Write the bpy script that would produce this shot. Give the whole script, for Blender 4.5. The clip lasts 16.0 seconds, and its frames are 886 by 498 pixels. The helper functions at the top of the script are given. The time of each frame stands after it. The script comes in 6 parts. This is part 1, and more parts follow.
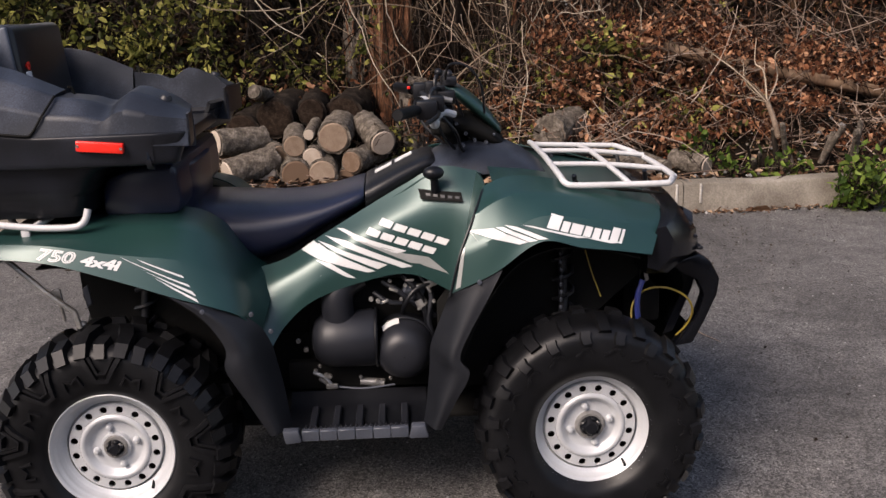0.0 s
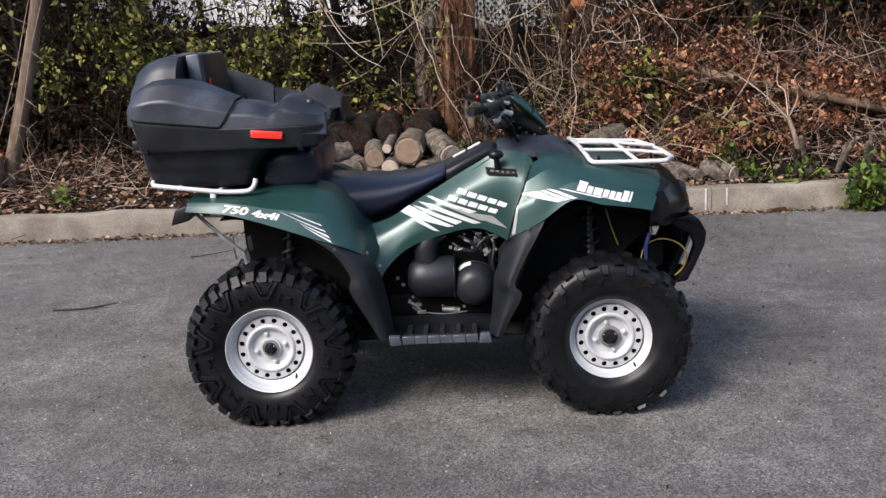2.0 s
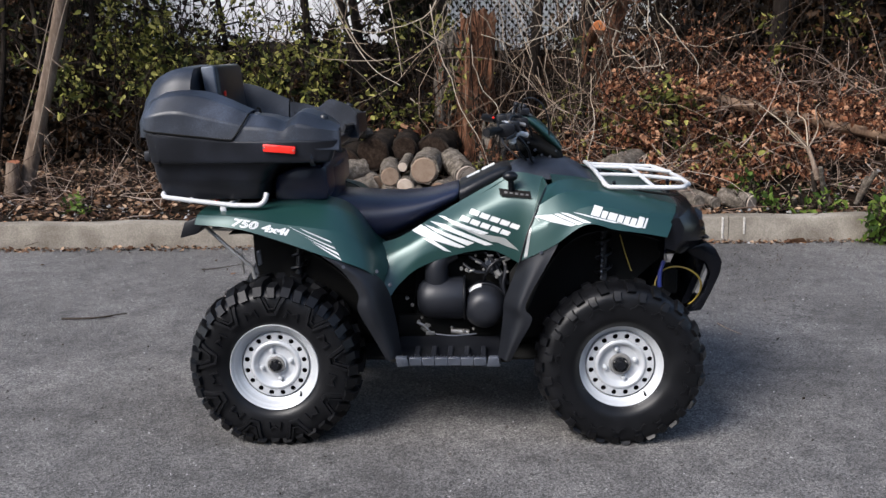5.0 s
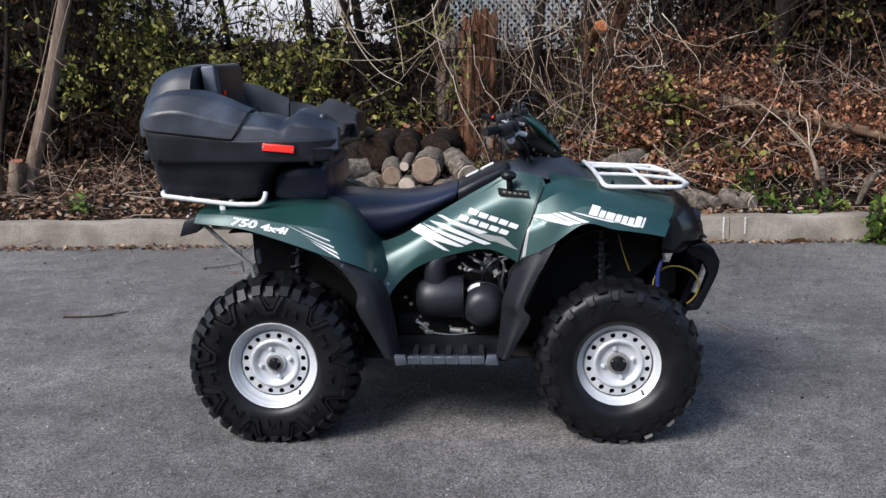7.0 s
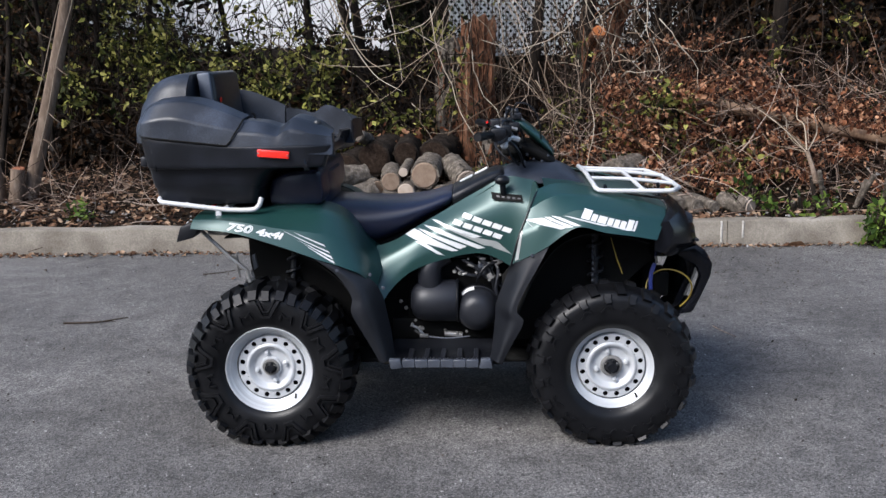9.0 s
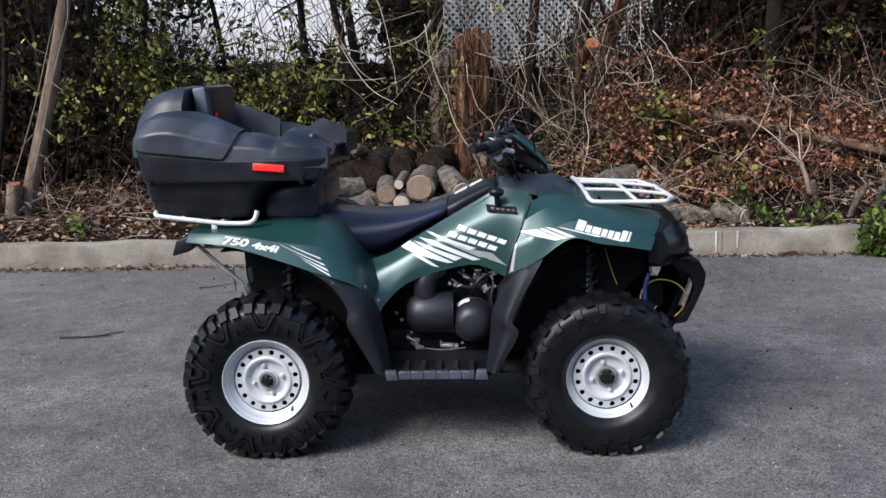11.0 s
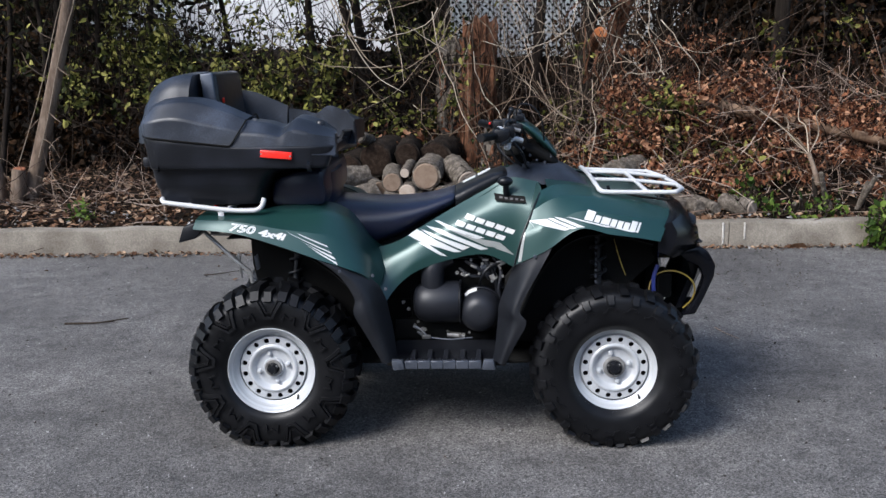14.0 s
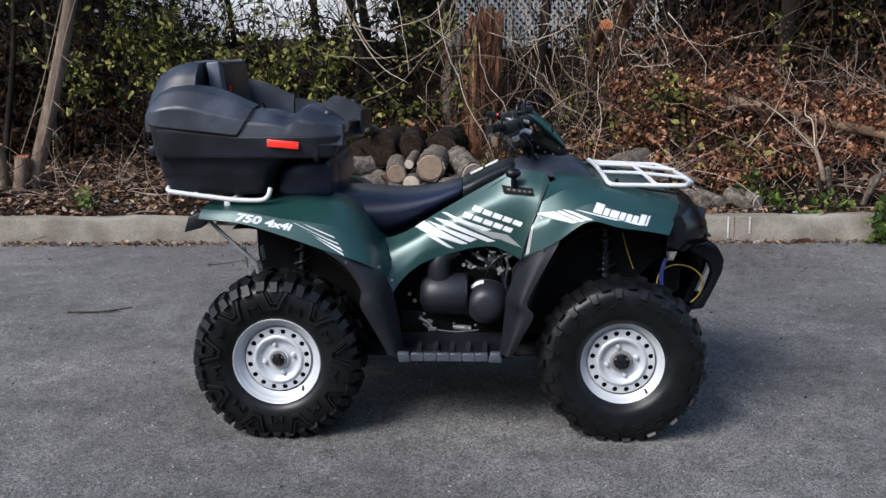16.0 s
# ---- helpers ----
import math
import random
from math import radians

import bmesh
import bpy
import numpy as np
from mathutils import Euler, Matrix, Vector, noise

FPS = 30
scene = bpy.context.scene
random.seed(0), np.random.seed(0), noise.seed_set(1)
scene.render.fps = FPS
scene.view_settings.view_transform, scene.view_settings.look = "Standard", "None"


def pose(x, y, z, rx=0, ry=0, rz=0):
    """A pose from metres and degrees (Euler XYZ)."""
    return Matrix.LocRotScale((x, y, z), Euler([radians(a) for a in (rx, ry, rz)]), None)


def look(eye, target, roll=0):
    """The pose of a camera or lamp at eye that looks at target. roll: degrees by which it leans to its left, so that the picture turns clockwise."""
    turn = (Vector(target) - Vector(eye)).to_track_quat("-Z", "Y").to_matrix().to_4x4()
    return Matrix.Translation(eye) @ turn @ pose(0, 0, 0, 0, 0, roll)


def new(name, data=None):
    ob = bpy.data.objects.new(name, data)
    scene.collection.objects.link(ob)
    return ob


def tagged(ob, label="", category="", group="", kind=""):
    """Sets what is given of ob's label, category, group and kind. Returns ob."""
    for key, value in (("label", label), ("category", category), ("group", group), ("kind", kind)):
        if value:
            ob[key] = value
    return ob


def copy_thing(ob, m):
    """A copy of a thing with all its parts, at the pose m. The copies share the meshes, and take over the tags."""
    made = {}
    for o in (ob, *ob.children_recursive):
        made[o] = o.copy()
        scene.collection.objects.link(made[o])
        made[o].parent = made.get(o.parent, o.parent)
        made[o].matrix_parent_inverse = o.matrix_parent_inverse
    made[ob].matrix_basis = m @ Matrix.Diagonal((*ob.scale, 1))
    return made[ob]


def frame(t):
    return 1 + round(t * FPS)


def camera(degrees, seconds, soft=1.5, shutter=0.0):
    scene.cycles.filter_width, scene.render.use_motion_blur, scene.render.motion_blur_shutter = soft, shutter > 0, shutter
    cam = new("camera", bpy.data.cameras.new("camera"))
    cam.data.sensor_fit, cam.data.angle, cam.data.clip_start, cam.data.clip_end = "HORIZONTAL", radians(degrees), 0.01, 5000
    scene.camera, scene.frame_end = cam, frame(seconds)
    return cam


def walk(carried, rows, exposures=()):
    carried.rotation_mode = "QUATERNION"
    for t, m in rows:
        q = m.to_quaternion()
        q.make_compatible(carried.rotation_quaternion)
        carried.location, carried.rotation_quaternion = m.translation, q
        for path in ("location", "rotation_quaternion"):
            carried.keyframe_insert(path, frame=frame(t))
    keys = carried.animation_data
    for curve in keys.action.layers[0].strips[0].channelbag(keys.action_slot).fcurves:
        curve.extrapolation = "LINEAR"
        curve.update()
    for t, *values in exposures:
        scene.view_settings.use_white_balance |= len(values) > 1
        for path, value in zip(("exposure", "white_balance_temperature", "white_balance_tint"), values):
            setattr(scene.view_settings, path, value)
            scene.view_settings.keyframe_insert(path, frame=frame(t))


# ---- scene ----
cam = camera(48.0, 16.0)
PATH = [
    (0, (0.16, -2.99, 1.473), (0.233, -1.057, 0.965), -1.7),
    (0.5, (0.173, -3.414, 1.488), (0.145, -1.469, 1.02), -2.1),
    (1, (0.215, -3.76, 1.484), (0.101, -1.831, 0.97), -1.8),
    (1.5, (0.131, -3.997, 1.49), (0.011, -2.05, 1.051), -2.5),
    (2, (0.107, -4.096, 1.48), (0.064, -2.146, 1.038), -2.4),
    (2.5, (0.122, -4.073, 1.489), (0.041, -2.12, 1.066), -1.9),
    (3, (0.123, -4.057, 1.486), (0.029, -2.099, 1.088), -1.1),
    (3.5, (0.121, -4.054, 1.482), (0.049, -2.093, 1.097), -0.4),
    (4, (0.117, -4.057, 1.481), (0.024, -2.099, 1.08), -0.6),
    (4.2, (0.118, -4.05, 1.475), (0.039, -2.092, 1.075), -0.5),
    (6.5, (0.129, -4.047, 1.471), (0.058, -2.09, 1.063), -0.9),
    (7, (0.142, -4.059, 1.473), (0.062, -2.102, 1.07), -0.7),
    (7.5, (0.156, -4.071, 1.473), (0.067, -2.114, 1.074), -1.1),
    (8, (0.164, -4.074, 1.467), (0.083, -2.116, 1.064), -0.9),
    (8.5, (0.176, -4.086, 1.471), (0.091, -2.127, 1.076), -1.1),
    (9, (0.179, -4.09, 1.472), (0.092, -2.131, 1.081), -1.0),
    (11.5, (0.186, -4.109, 1.475), (0.107, -2.145, 1.11), -1.4),
    (12, (0.183, -4.099, 1.468), (0.099, -2.137, 1.088), -1.0),
    (12.5, (0.18, -4.091, 1.466), (0.098, -2.129, 1.085), -1.1),
    (13, (0.172, -4.091, 1.468), (0.089, -2.128, 1.091), -0.8),
    (13.5, (0.171, -4.085, 1.469), (0.084, -2.125, 1.084), -0.8),
    (14, (0.168, -4.085, 1.471), (0.081, -2.125, 1.082), -0.9),
    (14.5, (0.164, -4.076, 1.466), (0.075, -2.116, 1.078), -0.7),
    (15, (0.158, -4.077, 1.467), (0.068, -2.12, 1.062), -0.5),
    (15.5, (0.15, -4.074, 1.466), (0.054, -2.117, 1.066), -0.4),
    (16, (0.144, -4.062, 1.466), (0.055, -2.105, 1.061), -0.4),
]
walk(cam, [(t, look(eye, target, roll)) for t, eye, target, roll in PATH],
     [(0.0, 1.02, 7700, 21), (0.5, 1.08, 7550, 20), (1.0, 1.16, 7250, 17), (1.5, 1.37, 7150, 16), (2.0, 1.36, 7000, 15), (3.5, 1.25, 6750, 13), (6.5, 1.28, 6500, 12), (9.0, 1.25, 6400, 12), (11.5, 1.23, 6350, 12), (12.0, 1.49, 6350, 12), (12.5, 1.29, 6350, 12), (13.0, 1.18, 6300, 11), (16.0, 1.15, 6350, 11)])

# ---- light ----
SUN_ELEVATION, SUN_TURN = radians(42), radians(224)
world = bpy.data.worlds.new("world")
scene.world = world
world.use_nodes = True
sky = world.node_tree.nodes.new("ShaderNodeTexSky")
sky.sky_type, sky.sun_disc = "NISHITA", False
sky.sun_elevation, sky.sun_rotation = SUN_ELEVATION, SUN_TURN
sky.dust_density, sky.ozone_density = 1.6, 1.2
world.node_tree.links.new(sky.outputs[0], world.node_tree.nodes["Background"].inputs[0])
world.node_tree.nodes["Background"].inputs[1].default_value = 0.125
sun = new("sun", bpy.data.lights.new("sun", "SUN"))
sun.data.energy, sun.data.angle, sun.data.color = 2.5, radians(28), (1.0, 0.99, 0.975)
SUN_WAY = Vector((math.sin(SUN_TURN) * math.cos(SUN_ELEVATION), math.cos(SUN_TURN) * math.cos(SUN_ELEVATION), math.sin(SUN_ELEVATION)))
sun.matrix_world = look(SUN_WAY * 20, (0, 0, 0))


# ---- materials ----
def material(name, colours, rough=0.6, metal=0.0, scale=8.0, fine=90.0, bump=0.15, relief=0.002, coat=0.0, per_island=False, per_object=False, rough_vary=0.12, specular=0.5, stretch=1.0):
    """A surface whose colour wanders between two or three colours at a coarse and a fine scale, with relief and uneven gloss."""
    m = bpy.data.materials.new(name)
    m.use_nodes = True
    t = m.node_tree
    b = t.nodes["Principled BSDF"]
    co = t.nodes.new("ShaderNodeTexCoord")
    coarse, tiny = t.nodes.new("ShaderNodeTexNoise"), t.nodes.new("ShaderNodeTexNoise")
    coarse.inputs["Scale"].default_value, tiny.inputs["Scale"].default_value = scale, fine
    coarse.inputs["Detail"].default_value, tiny.inputs["Detail"].default_value = 6, 3
    grain = t.nodes.new("ShaderNodeMapping")
    grain.inputs["Scale"].default_value = (1, 1, stretch)
    t.links.new(co.outputs["Object"], grain.inputs["Vector"])
    for n in (coarse, tiny):
        t.links.new(grain.outputs[0], n.inputs["Vector"])
    mix = t.nodes.new("ShaderNodeMath")
    mix.operation = "MULTIPLY_ADD"
    t.links.new(tiny.outputs["Fac"], mix.inputs[0])
    mix.inputs[1].default_value = 0.45
    low = t.nodes.new("ShaderNodeMath")
    low.operation = "MULTIPLY_ADD"
    t.links.new(coarse.outputs["Fac"], low.inputs[0])
    low.inputs[1].default_value, low.inputs[2].default_value = 0.9, -0.18
    t.links.new(low.outputs[0], mix.inputs[2])
    value = mix.outputs[0]
    if per_island or per_object:
        g = t.nodes.new("ShaderNodeNewGeometry" if per_island else "ShaderNodeObjectInfo")
        r = t.nodes.new("ShaderNodeMath")
        r.operation = "MULTIPLY_ADD"
        t.links.new(g.outputs["Random Per Island" if per_island else "Random"], r.inputs[0])
        r.inputs[1].default_value = 0.75
        s = t.nodes.new("ShaderNodeMath")
        s.operation = "MULTIPLY_ADD"
        t.links.new(value, s.inputs[0])
        s.inputs[1].default_value, s.inputs[2].default_value = 0.4, -0.08
        t.links.new(s.outputs[0], r.inputs[2])
        value = r.outputs[0]
    ramp = t.nodes.new("ShaderNodeValToRGB")
    e = ramp.color_ramp.elements
    while len(e) < len(colours):
        e.new(0.5)
    for i, c in enumerate(colours):
        e[i].position = 0.2 + 0.6 * i / max(1, len(colours) - 1)
        e[i].color = (*c, 1)
    t.links.new(value, ramp.inputs[0])
    t.links.new(ramp.outputs[0], b.inputs["Base Color"])
    gloss = t.nodes.new("ShaderNodeMath")
    gloss.operation = "MULTIPLY_ADD"
    t.links.new(coarse.outputs["Fac"], gloss.inputs[0])
    gloss.inputs[1].default_value, gloss.inputs[2].default_value = 2 * rough_vary, rough - rough_vary
    t.links.new(gloss.outputs[0], b.inputs["Roughness"])
    b.inputs["Metallic"].default_value = metal
    b.inputs["Coat Weight"].default_value = coat
    b.inputs["Coat Roughness"].default_value = 0.32
    b.inputs["Specular IOR Level"].default_value = specular
    if bump:
        n = t.nodes.new("ShaderNodeBump")
        n.inputs["Strength"].default_value, n.inputs["Distance"].default_value = bump, relief
        t.links.new(tiny.outputs["Fac"], n.inputs["Height"])
        t.links.new(n.outputs[0], b.inputs["Normal"])
    return m


def leaf_material(name, colours, rough=0.55, through_light=0.25):
    m = material(name, colours, rough, scale=3, fine=60, bump=0, per_island=True, specular=0.12)
    b = m.node_tree.nodes["Principled BSDF"]
    b.inputs["Transmission Weight"].default_value = 0.0
    b.inputs["Subsurface Weight"].default_value = 0.0
    t = m.node_tree
    tr = t.nodes.new("ShaderNodeBsdfTranslucent")
    ramp = next(n for n in t.nodes if n.type == "VALTORGB")
    t.links.new(ramp.outputs[0], tr.inputs[0])
    mix = t.nodes.new("ShaderNodeMixShader")
    mix.inputs[0].default_value = through_light
    t.links.new(b.outputs[0], mix.inputs[1])
    t.links.new(tr.outputs[0], mix.inputs[2])
    t.links.new(mix.outputs[0], t.nodes["Material Output"].inputs[0])
    return m


GREEN = material("green_paint", [(0.006, 0.034, 0.031), (0.010, 0.046, 0.041)], 0.40, 0.35, 3, 700, 0.03, 0.0005, coat=0.55, rough_vary=0.04, specular=0.4)
BLACK = material("black_plastic", [(0.003, 0.0034, 0.0048), (0.007, 0.0078, 0.010)], 0.38, 0, 9, 600, 0.25, 0.0008, specular=0.26)
BOXBLACK = material("box_plastic", [(0.003, 0.0034, 0.005), (0.006, 0.0068, 0.009), (0.018, 0.021, 0.030)], 0.33, 0, 5, 500, 0.2, 0.0006, specular=0.30)
# Worn plastic with the blue sheen of the sky mixed into its colour.
WORNBLACK = material("worn_sheen_plastic", [(0.005, 0.0064, 0.0095), (0.014, 0.0175, 0.025), (0.046, 0.056, 0.078)], 0.40, 0, 7, 240, 0.25, 0.0007, specular=0.34)
MUDBLACK = material("mudguard_plastic", [(0.0050, 0.0058, 0.0078), (0.012, 0.0132, 0.0165)], 0.42, 0, 11, 400, 0.3, 0.001, specular=0.28)
RUBBER = material("tyre_rubber", [(0.0016, 0.0018, 0.0023), (0.0032, 0.0034, 0.0042), (0.007, 0.0072, 0.0085)], 0.42, 0, 14, 260, 0.3, 0.001, specular=0.24)
VINYL = material("seat_vinyl", [(0.004, 0.006, 0.016), (0.007, 0.010, 0.027)], 0.30, 0, 7, 500, 0.22, 0.0007, rough_vary=0.05)
WHITE_STEEL = material("rack_paint", [(0.38, 0.385, 0.39), (0.50, 0.505, 0.51)], 0.42, 0, 10, 120, 0.1, 0.0006)
SILVER = material("rim_paint", [(0.38, 0.395, 0.41), (0.48, 0.495, 0.51)], 0.42, 0.25, 6, 200, 0.06, 0.0005)
STEEL = material("bare_steel", [(0.17, 0.166, 0.16), (0.34, 0.333, 0.32)], 0.40, 0.6, 20, 200, 0.15, 0.0005)
ENGINE = material("engine_black", [(0.007, 0.0078, 0.0105), (0.013, 0.0145, 0.019)], 0.43, 0, 12, 300, 0.2, 0.0007, specular=0.34)
# Near-black plastic and steel; in hollows it also carries their shade.
DARK = material("underside_black", [(0.003, 0.003, 0.003), (0.006, 0.006, 0.0055)], 0.8, 0, 12, 90, 0.2, specular=0.15)
PEGGREY = material("footboard_grey", [(0.034, 0.040, 0.052), (0.064, 0.072, 0.090)], 0.45, 0.2, 14, 200, 0.2, 0.0007)
GLOSS = material("gloss_black", [(0.0022, 0.0026, 0.004), (0.005, 0.0056, 0.008)], 0.24, 0, 9, 600, 0.1, 0.0005, specular=0.24, rough_vary=0.06)
DECAL = material("decal_white", [(0.45, 0.455, 0.45), (0.56, 0.565, 0.56)], 0.40, 0, 10, 300, 0, 0.0003)
DECAL_SHEEN_GREY = material("decal_and_sheen_silver", [(0.22, 0.235, 0.225), (0.34, 0.345, 0.335)], 0.38, 0.3, 10, 300, 0, 0.0003)
RED = material("reflector_red", [(0.70, 0.012, 0.008), (0.85, 0.03, 0.015)], 0.2, 0, 30, 400, 0.2, 0.0006, coat=0.6)
YELLOW = material("cable_yellow", [(0.22, 0.15, 0.02), (0.32, 0.23, 0.04)], 0.45, 0, 30, 300, 0.1)
BLUE = material("cable_blue", [(0.02, 0.03, 0.16), (0.03, 0.05, 0.24)], 0.45, 0, 30, 300, 0.1)


# ---- shapes ----
from mathutils.bvhtree import BVHTree


def glide(points, n):
    """Catmull-Rom through the rows of an array, at n even steps."""
    p = np.asarray(points, float)
    k = len(p)
    out = []
    for s in np.linspace(0, k - 1, n):
        i = min(int(s), k - 2)
        f = s - i
        a, b = p[i], p[i + 1]
        before = p[i - 1] if i > 0 else 2 * a - b
        after = p[i + 2] if i + 2 < k else 2 * b - a
        out.append(0.5 * (2 * a + (b - before) * f + (2 * before - 5 * a + 4 * b - after) * f * f + (3 * a - before - 3 * b + after) * f ** 3))
    return np.array(out)


def merged(*shapes):
    verts, faces = [], []
    for v, f in shapes:
        k = len(verts)
        verts += [tuple(map(float, q)) for q in v]
        faces += [tuple(i + k for i in face) for face in f]
    return verts, faces


def flipped(shape):
    """The mirror image on the other side of the machine."""
    v, f = shape
    return [(x, -y, z) for x, y, z in v], [tuple(reversed(face)) for face in f]


def moved(shape, m):
    return [tuple(m @ Vector(q)) for q in shape[0]], shape[1]


def straight(points, n):
    """Straight lines through the rows of an array, at n steps."""
    p = np.asarray(points, float)
    f = np.linspace(0, len(p) - 1, n)
    i = np.minimum(f.astype(int), len(p) - 2)
    w = (f - i).reshape(-1, *[1] * (p.ndim - 1))
    return p[i] * (1 - w) + p[i + 1] * w


def patch(control, nu=24, nv=12, thick=0.004, hard=0.0):
    """A bent sheet of some thickness through a grid of control points; hard, from 0 to 1: how sharply it is creased along its rows."""
    c = np.array(control, float)
    s = glide(c, nu)
    s = np.swapaxes(s, 0, 1)
    s = np.swapaxes(hard * straight(s, nv) + (1 - hard) * glide(s, nv), 0, 1)
    du, dv = np.gradient(s, axis=0), np.gradient(s, axis=1)
    n = np.cross(du, dv)
    n /= np.linalg.norm(n, axis=2, keepdims=True) + 1e-9
    if n[..., 1].mean() * np.sign(s[..., 1].mean() + 1e-9) + n[..., 2].mean() < 0:
        n = -n
    back = s - n * thick
    verts = [tuple(q) for q in s.reshape(-1, 3)] + [tuple(q) for q in back.reshape(-1, 3)]
    k = nu * nv
    faces = []
    for i in range(nu - 1):
        for j in range(nv - 1):
            a, b, c2, d = i * nv + j, (i + 1) * nv + j, (i + 1) * nv + j + 1, i * nv + j + 1
            faces += [(a, b, c2, d), (k + d, k + c2, k + b, k + a)]
    ring = [i * nv for i in range(nu)] + [(nu - 1) * nv + j for j in range(1, nv)] + [i * nv + nv - 1 for i in range(nu - 2, -1, -1)] + [j for j in range(nv - 2, 0, -1)]
    for a, b in zip(ring, ring[1:] + ring[:1]):
        faces.append((b, a, k + a, k + b))
    return verts, faces


def tube(points, r=0.01, n=8, taper=1.0, smooth=0, closed=False):
    """A round bar along a line of points."""
    p = np.asarray(points, float)
    if smooth:
        p = glide(p, smooth)
    k = len(p)
    way = np.gradient(p, axis=0)
    if closed:
        way = np.roll(p, -1, 0) - np.roll(p, 1, 0)
    way /= np.linalg.norm(way, axis=1, keepdims=True) + 1e-9
    up = np.array((0, 0, 1.0)) if abs(way[0][2]) < 0.9 else np.array((1.0, 0, 0))
    verts, faces = [], []
    for i in range(k):
        side = np.cross(way[i], up)
        side /= np.linalg.norm(side) + 1e-9
        up = np.cross(side, way[i])
        rad = r * (1 + (taper - 1) * i / max(1, k - 1))
        for a in range(n):
            t = 2 * math.pi * a / n
            verts.append(tuple(p[i] + rad * (math.cos(t) * side + math.sin(t) * up)))
    for i in range(k if closed else k - 1):
        for a in range(n):
            i2, a2 = (i + 1) % k, (a + 1) % n
            faces.append((i * n + a, i * n + a2, i2 * n + a2, i2 * n + a))
    if not closed:
        faces += [tuple(range(n - 1, -1, -1)), tuple((k - 1) * n + a for a in range(n))]
    return verts, faces


def turned(profile, n=48, axis="y"):
    """A turned body: rows of (along, radius) round an axis."""
    verts, faces = [], []
    for a in range(n):
        t = 2 * math.pi * a / n
        for along, r in profile:
            c, s = r * math.cos(t), r * math.sin(t)
            verts.append({"y": (c, along, s), "x": (along, c, s), "z": (c, s, along)}[axis])
    k = len(profile)
    for a in range(n):
        b = (a + 1) % n
        for i in range(k - 1):
            faces.append((a * k + i, a * k + i + 1, b * k + i + 1, b * k + i))
    return verts, faces


def loft(rings, caps=True):
    """A skin over closed rings of equal count."""
    n = len(rings[0])
    verts = [tuple(map(float, q)) for ring in rings for q in ring]
    faces = []
    for i in range(len(rings) - 1):
        for a in range(n):
            b = (a + 1) % n
            faces.append((i * n + a, i * n + b, (i + 1) * n + b, (i + 1) * n + a))
    if caps:
        faces += [tuple(range(n - 1, -1, -1)), tuple((len(rings) - 1) * n + a for a in range(n))]
    return verts, faces


def squircle(cx, cy, ax, ay, z, n=32, power=4.0):
    """A rounded rectangle, level, at height z."""
    out = []
    for a in range(n):
        t = 2 * math.pi * (a + 0.5) / n
        c, s = math.cos(t), math.sin(t)
        out.append((cx + ax * math.copysign(abs(c) ** (2 / power), c), cy + ay * math.copysign(abs(s) ** (2 / power), s), z))
    return out


def block(x0, x1, y0, y1, z0, z1, bevel=0.006, segments=2):
    """A box with rounded edges."""
    bm = bmesh.new()
    bmesh.ops.create_cube(bm, size=1)
    for v in bm.verts:
        v.co = Vector(((x0 + x1) / 2 + v.co.x * (x1 - x0), (y0 + y1) / 2 + v.co.y * (y1 - y0), (z0 + z1) / 2 + v.co.z * (z1 - z0)))
    if bevel:
        bmesh.ops.bevel(bm, geom=bm.edges[:], offset=bevel, segments=segments, affect="EDGES", profile=0.5)
    return unpacked(bm)


def unpacked(bm):
    bm.verts.index_update()
    out = [tuple(v.co) for v in bm.verts], [tuple(v.index for v in f.verts) for f in bm.faces]
    bm.free()
    return out


def plate(outline, y0, y1, bevel=0.004):
    """A plate whose outline (x, z) is pushed out from y0 to y1."""
    bm = bmesh.new()
    low = [bm.verts.new((x, y0, z)) for x, z in outline]
    high = [bm.verts.new((x, y1, z)) for x, z in outline]
    n = len(outline)
    bm.faces.new(low), bm.faces.new(list(reversed(high)))
    for i in range(n):
        bm.faces.new((low[i], high[i], high[(i + 1) % n], low[(i + 1) % n]))
    bmesh.ops.recalc_face_normals(bm, faces=bm.faces[:])
    if bevel:
        bmesh.ops.bevel(bm, geom=bm.edges[:], offset=bevel, segments=2, affect="EDGES", profile=0.5)
    return unpacked(bm)


def ball(c, r, squash=(1, 1, 1), n=12):
    prof = [(-math.cos(math.pi * i / n) , math.sin(math.pi * i / n)) for i in range(n + 1)]
    v, f = turned([(a, max(b, 1e-4)) for a, b in prof], 2 * n, "z")
    return [(c[0] + r * squash[0] * x, c[1] + r * squash[1] * y, c[2] + r * squash[2] * z) for x, y, z in v], f


def mesh_of(shape, mat, sharp=38, name="mesh"):
    me = bpy.data.meshes.new(name)
    me.from_pydata(shape[0], [], shape[1])
    bm = bmesh.new()
    bm.from_mesh(me)
    bmesh.ops.recalc_face_normals(bm, faces=bm.faces[:])
    bm.to_mesh(me)
    bm.free()
    me.shade_smooth()
    me.set_sharp_from_angle(angle=radians(sharp))
    me.materials.append(mat)
    return me


def part(name, shape, mat, parent=None, label="", sharp=38):
    me = shape if isinstance(shape, bpy.types.Mesh) else mesh_of(shape, mat, sharp, name)
    ob = new(name, me)
    if parent:
        ob.parent = parent
        ob.matrix_parent_inverse = parent.matrix_basis.inverted()
    return tagged(ob, label)


def raw_mesh(verts, faces, mat, name="mesh", smooth=False):
    me = bpy.data.meshes.new(name)
    me.from_pydata(verts, [], faces)
    me.materials.append(mat)
    if smooth:
        me.shade_smooth()
    return me


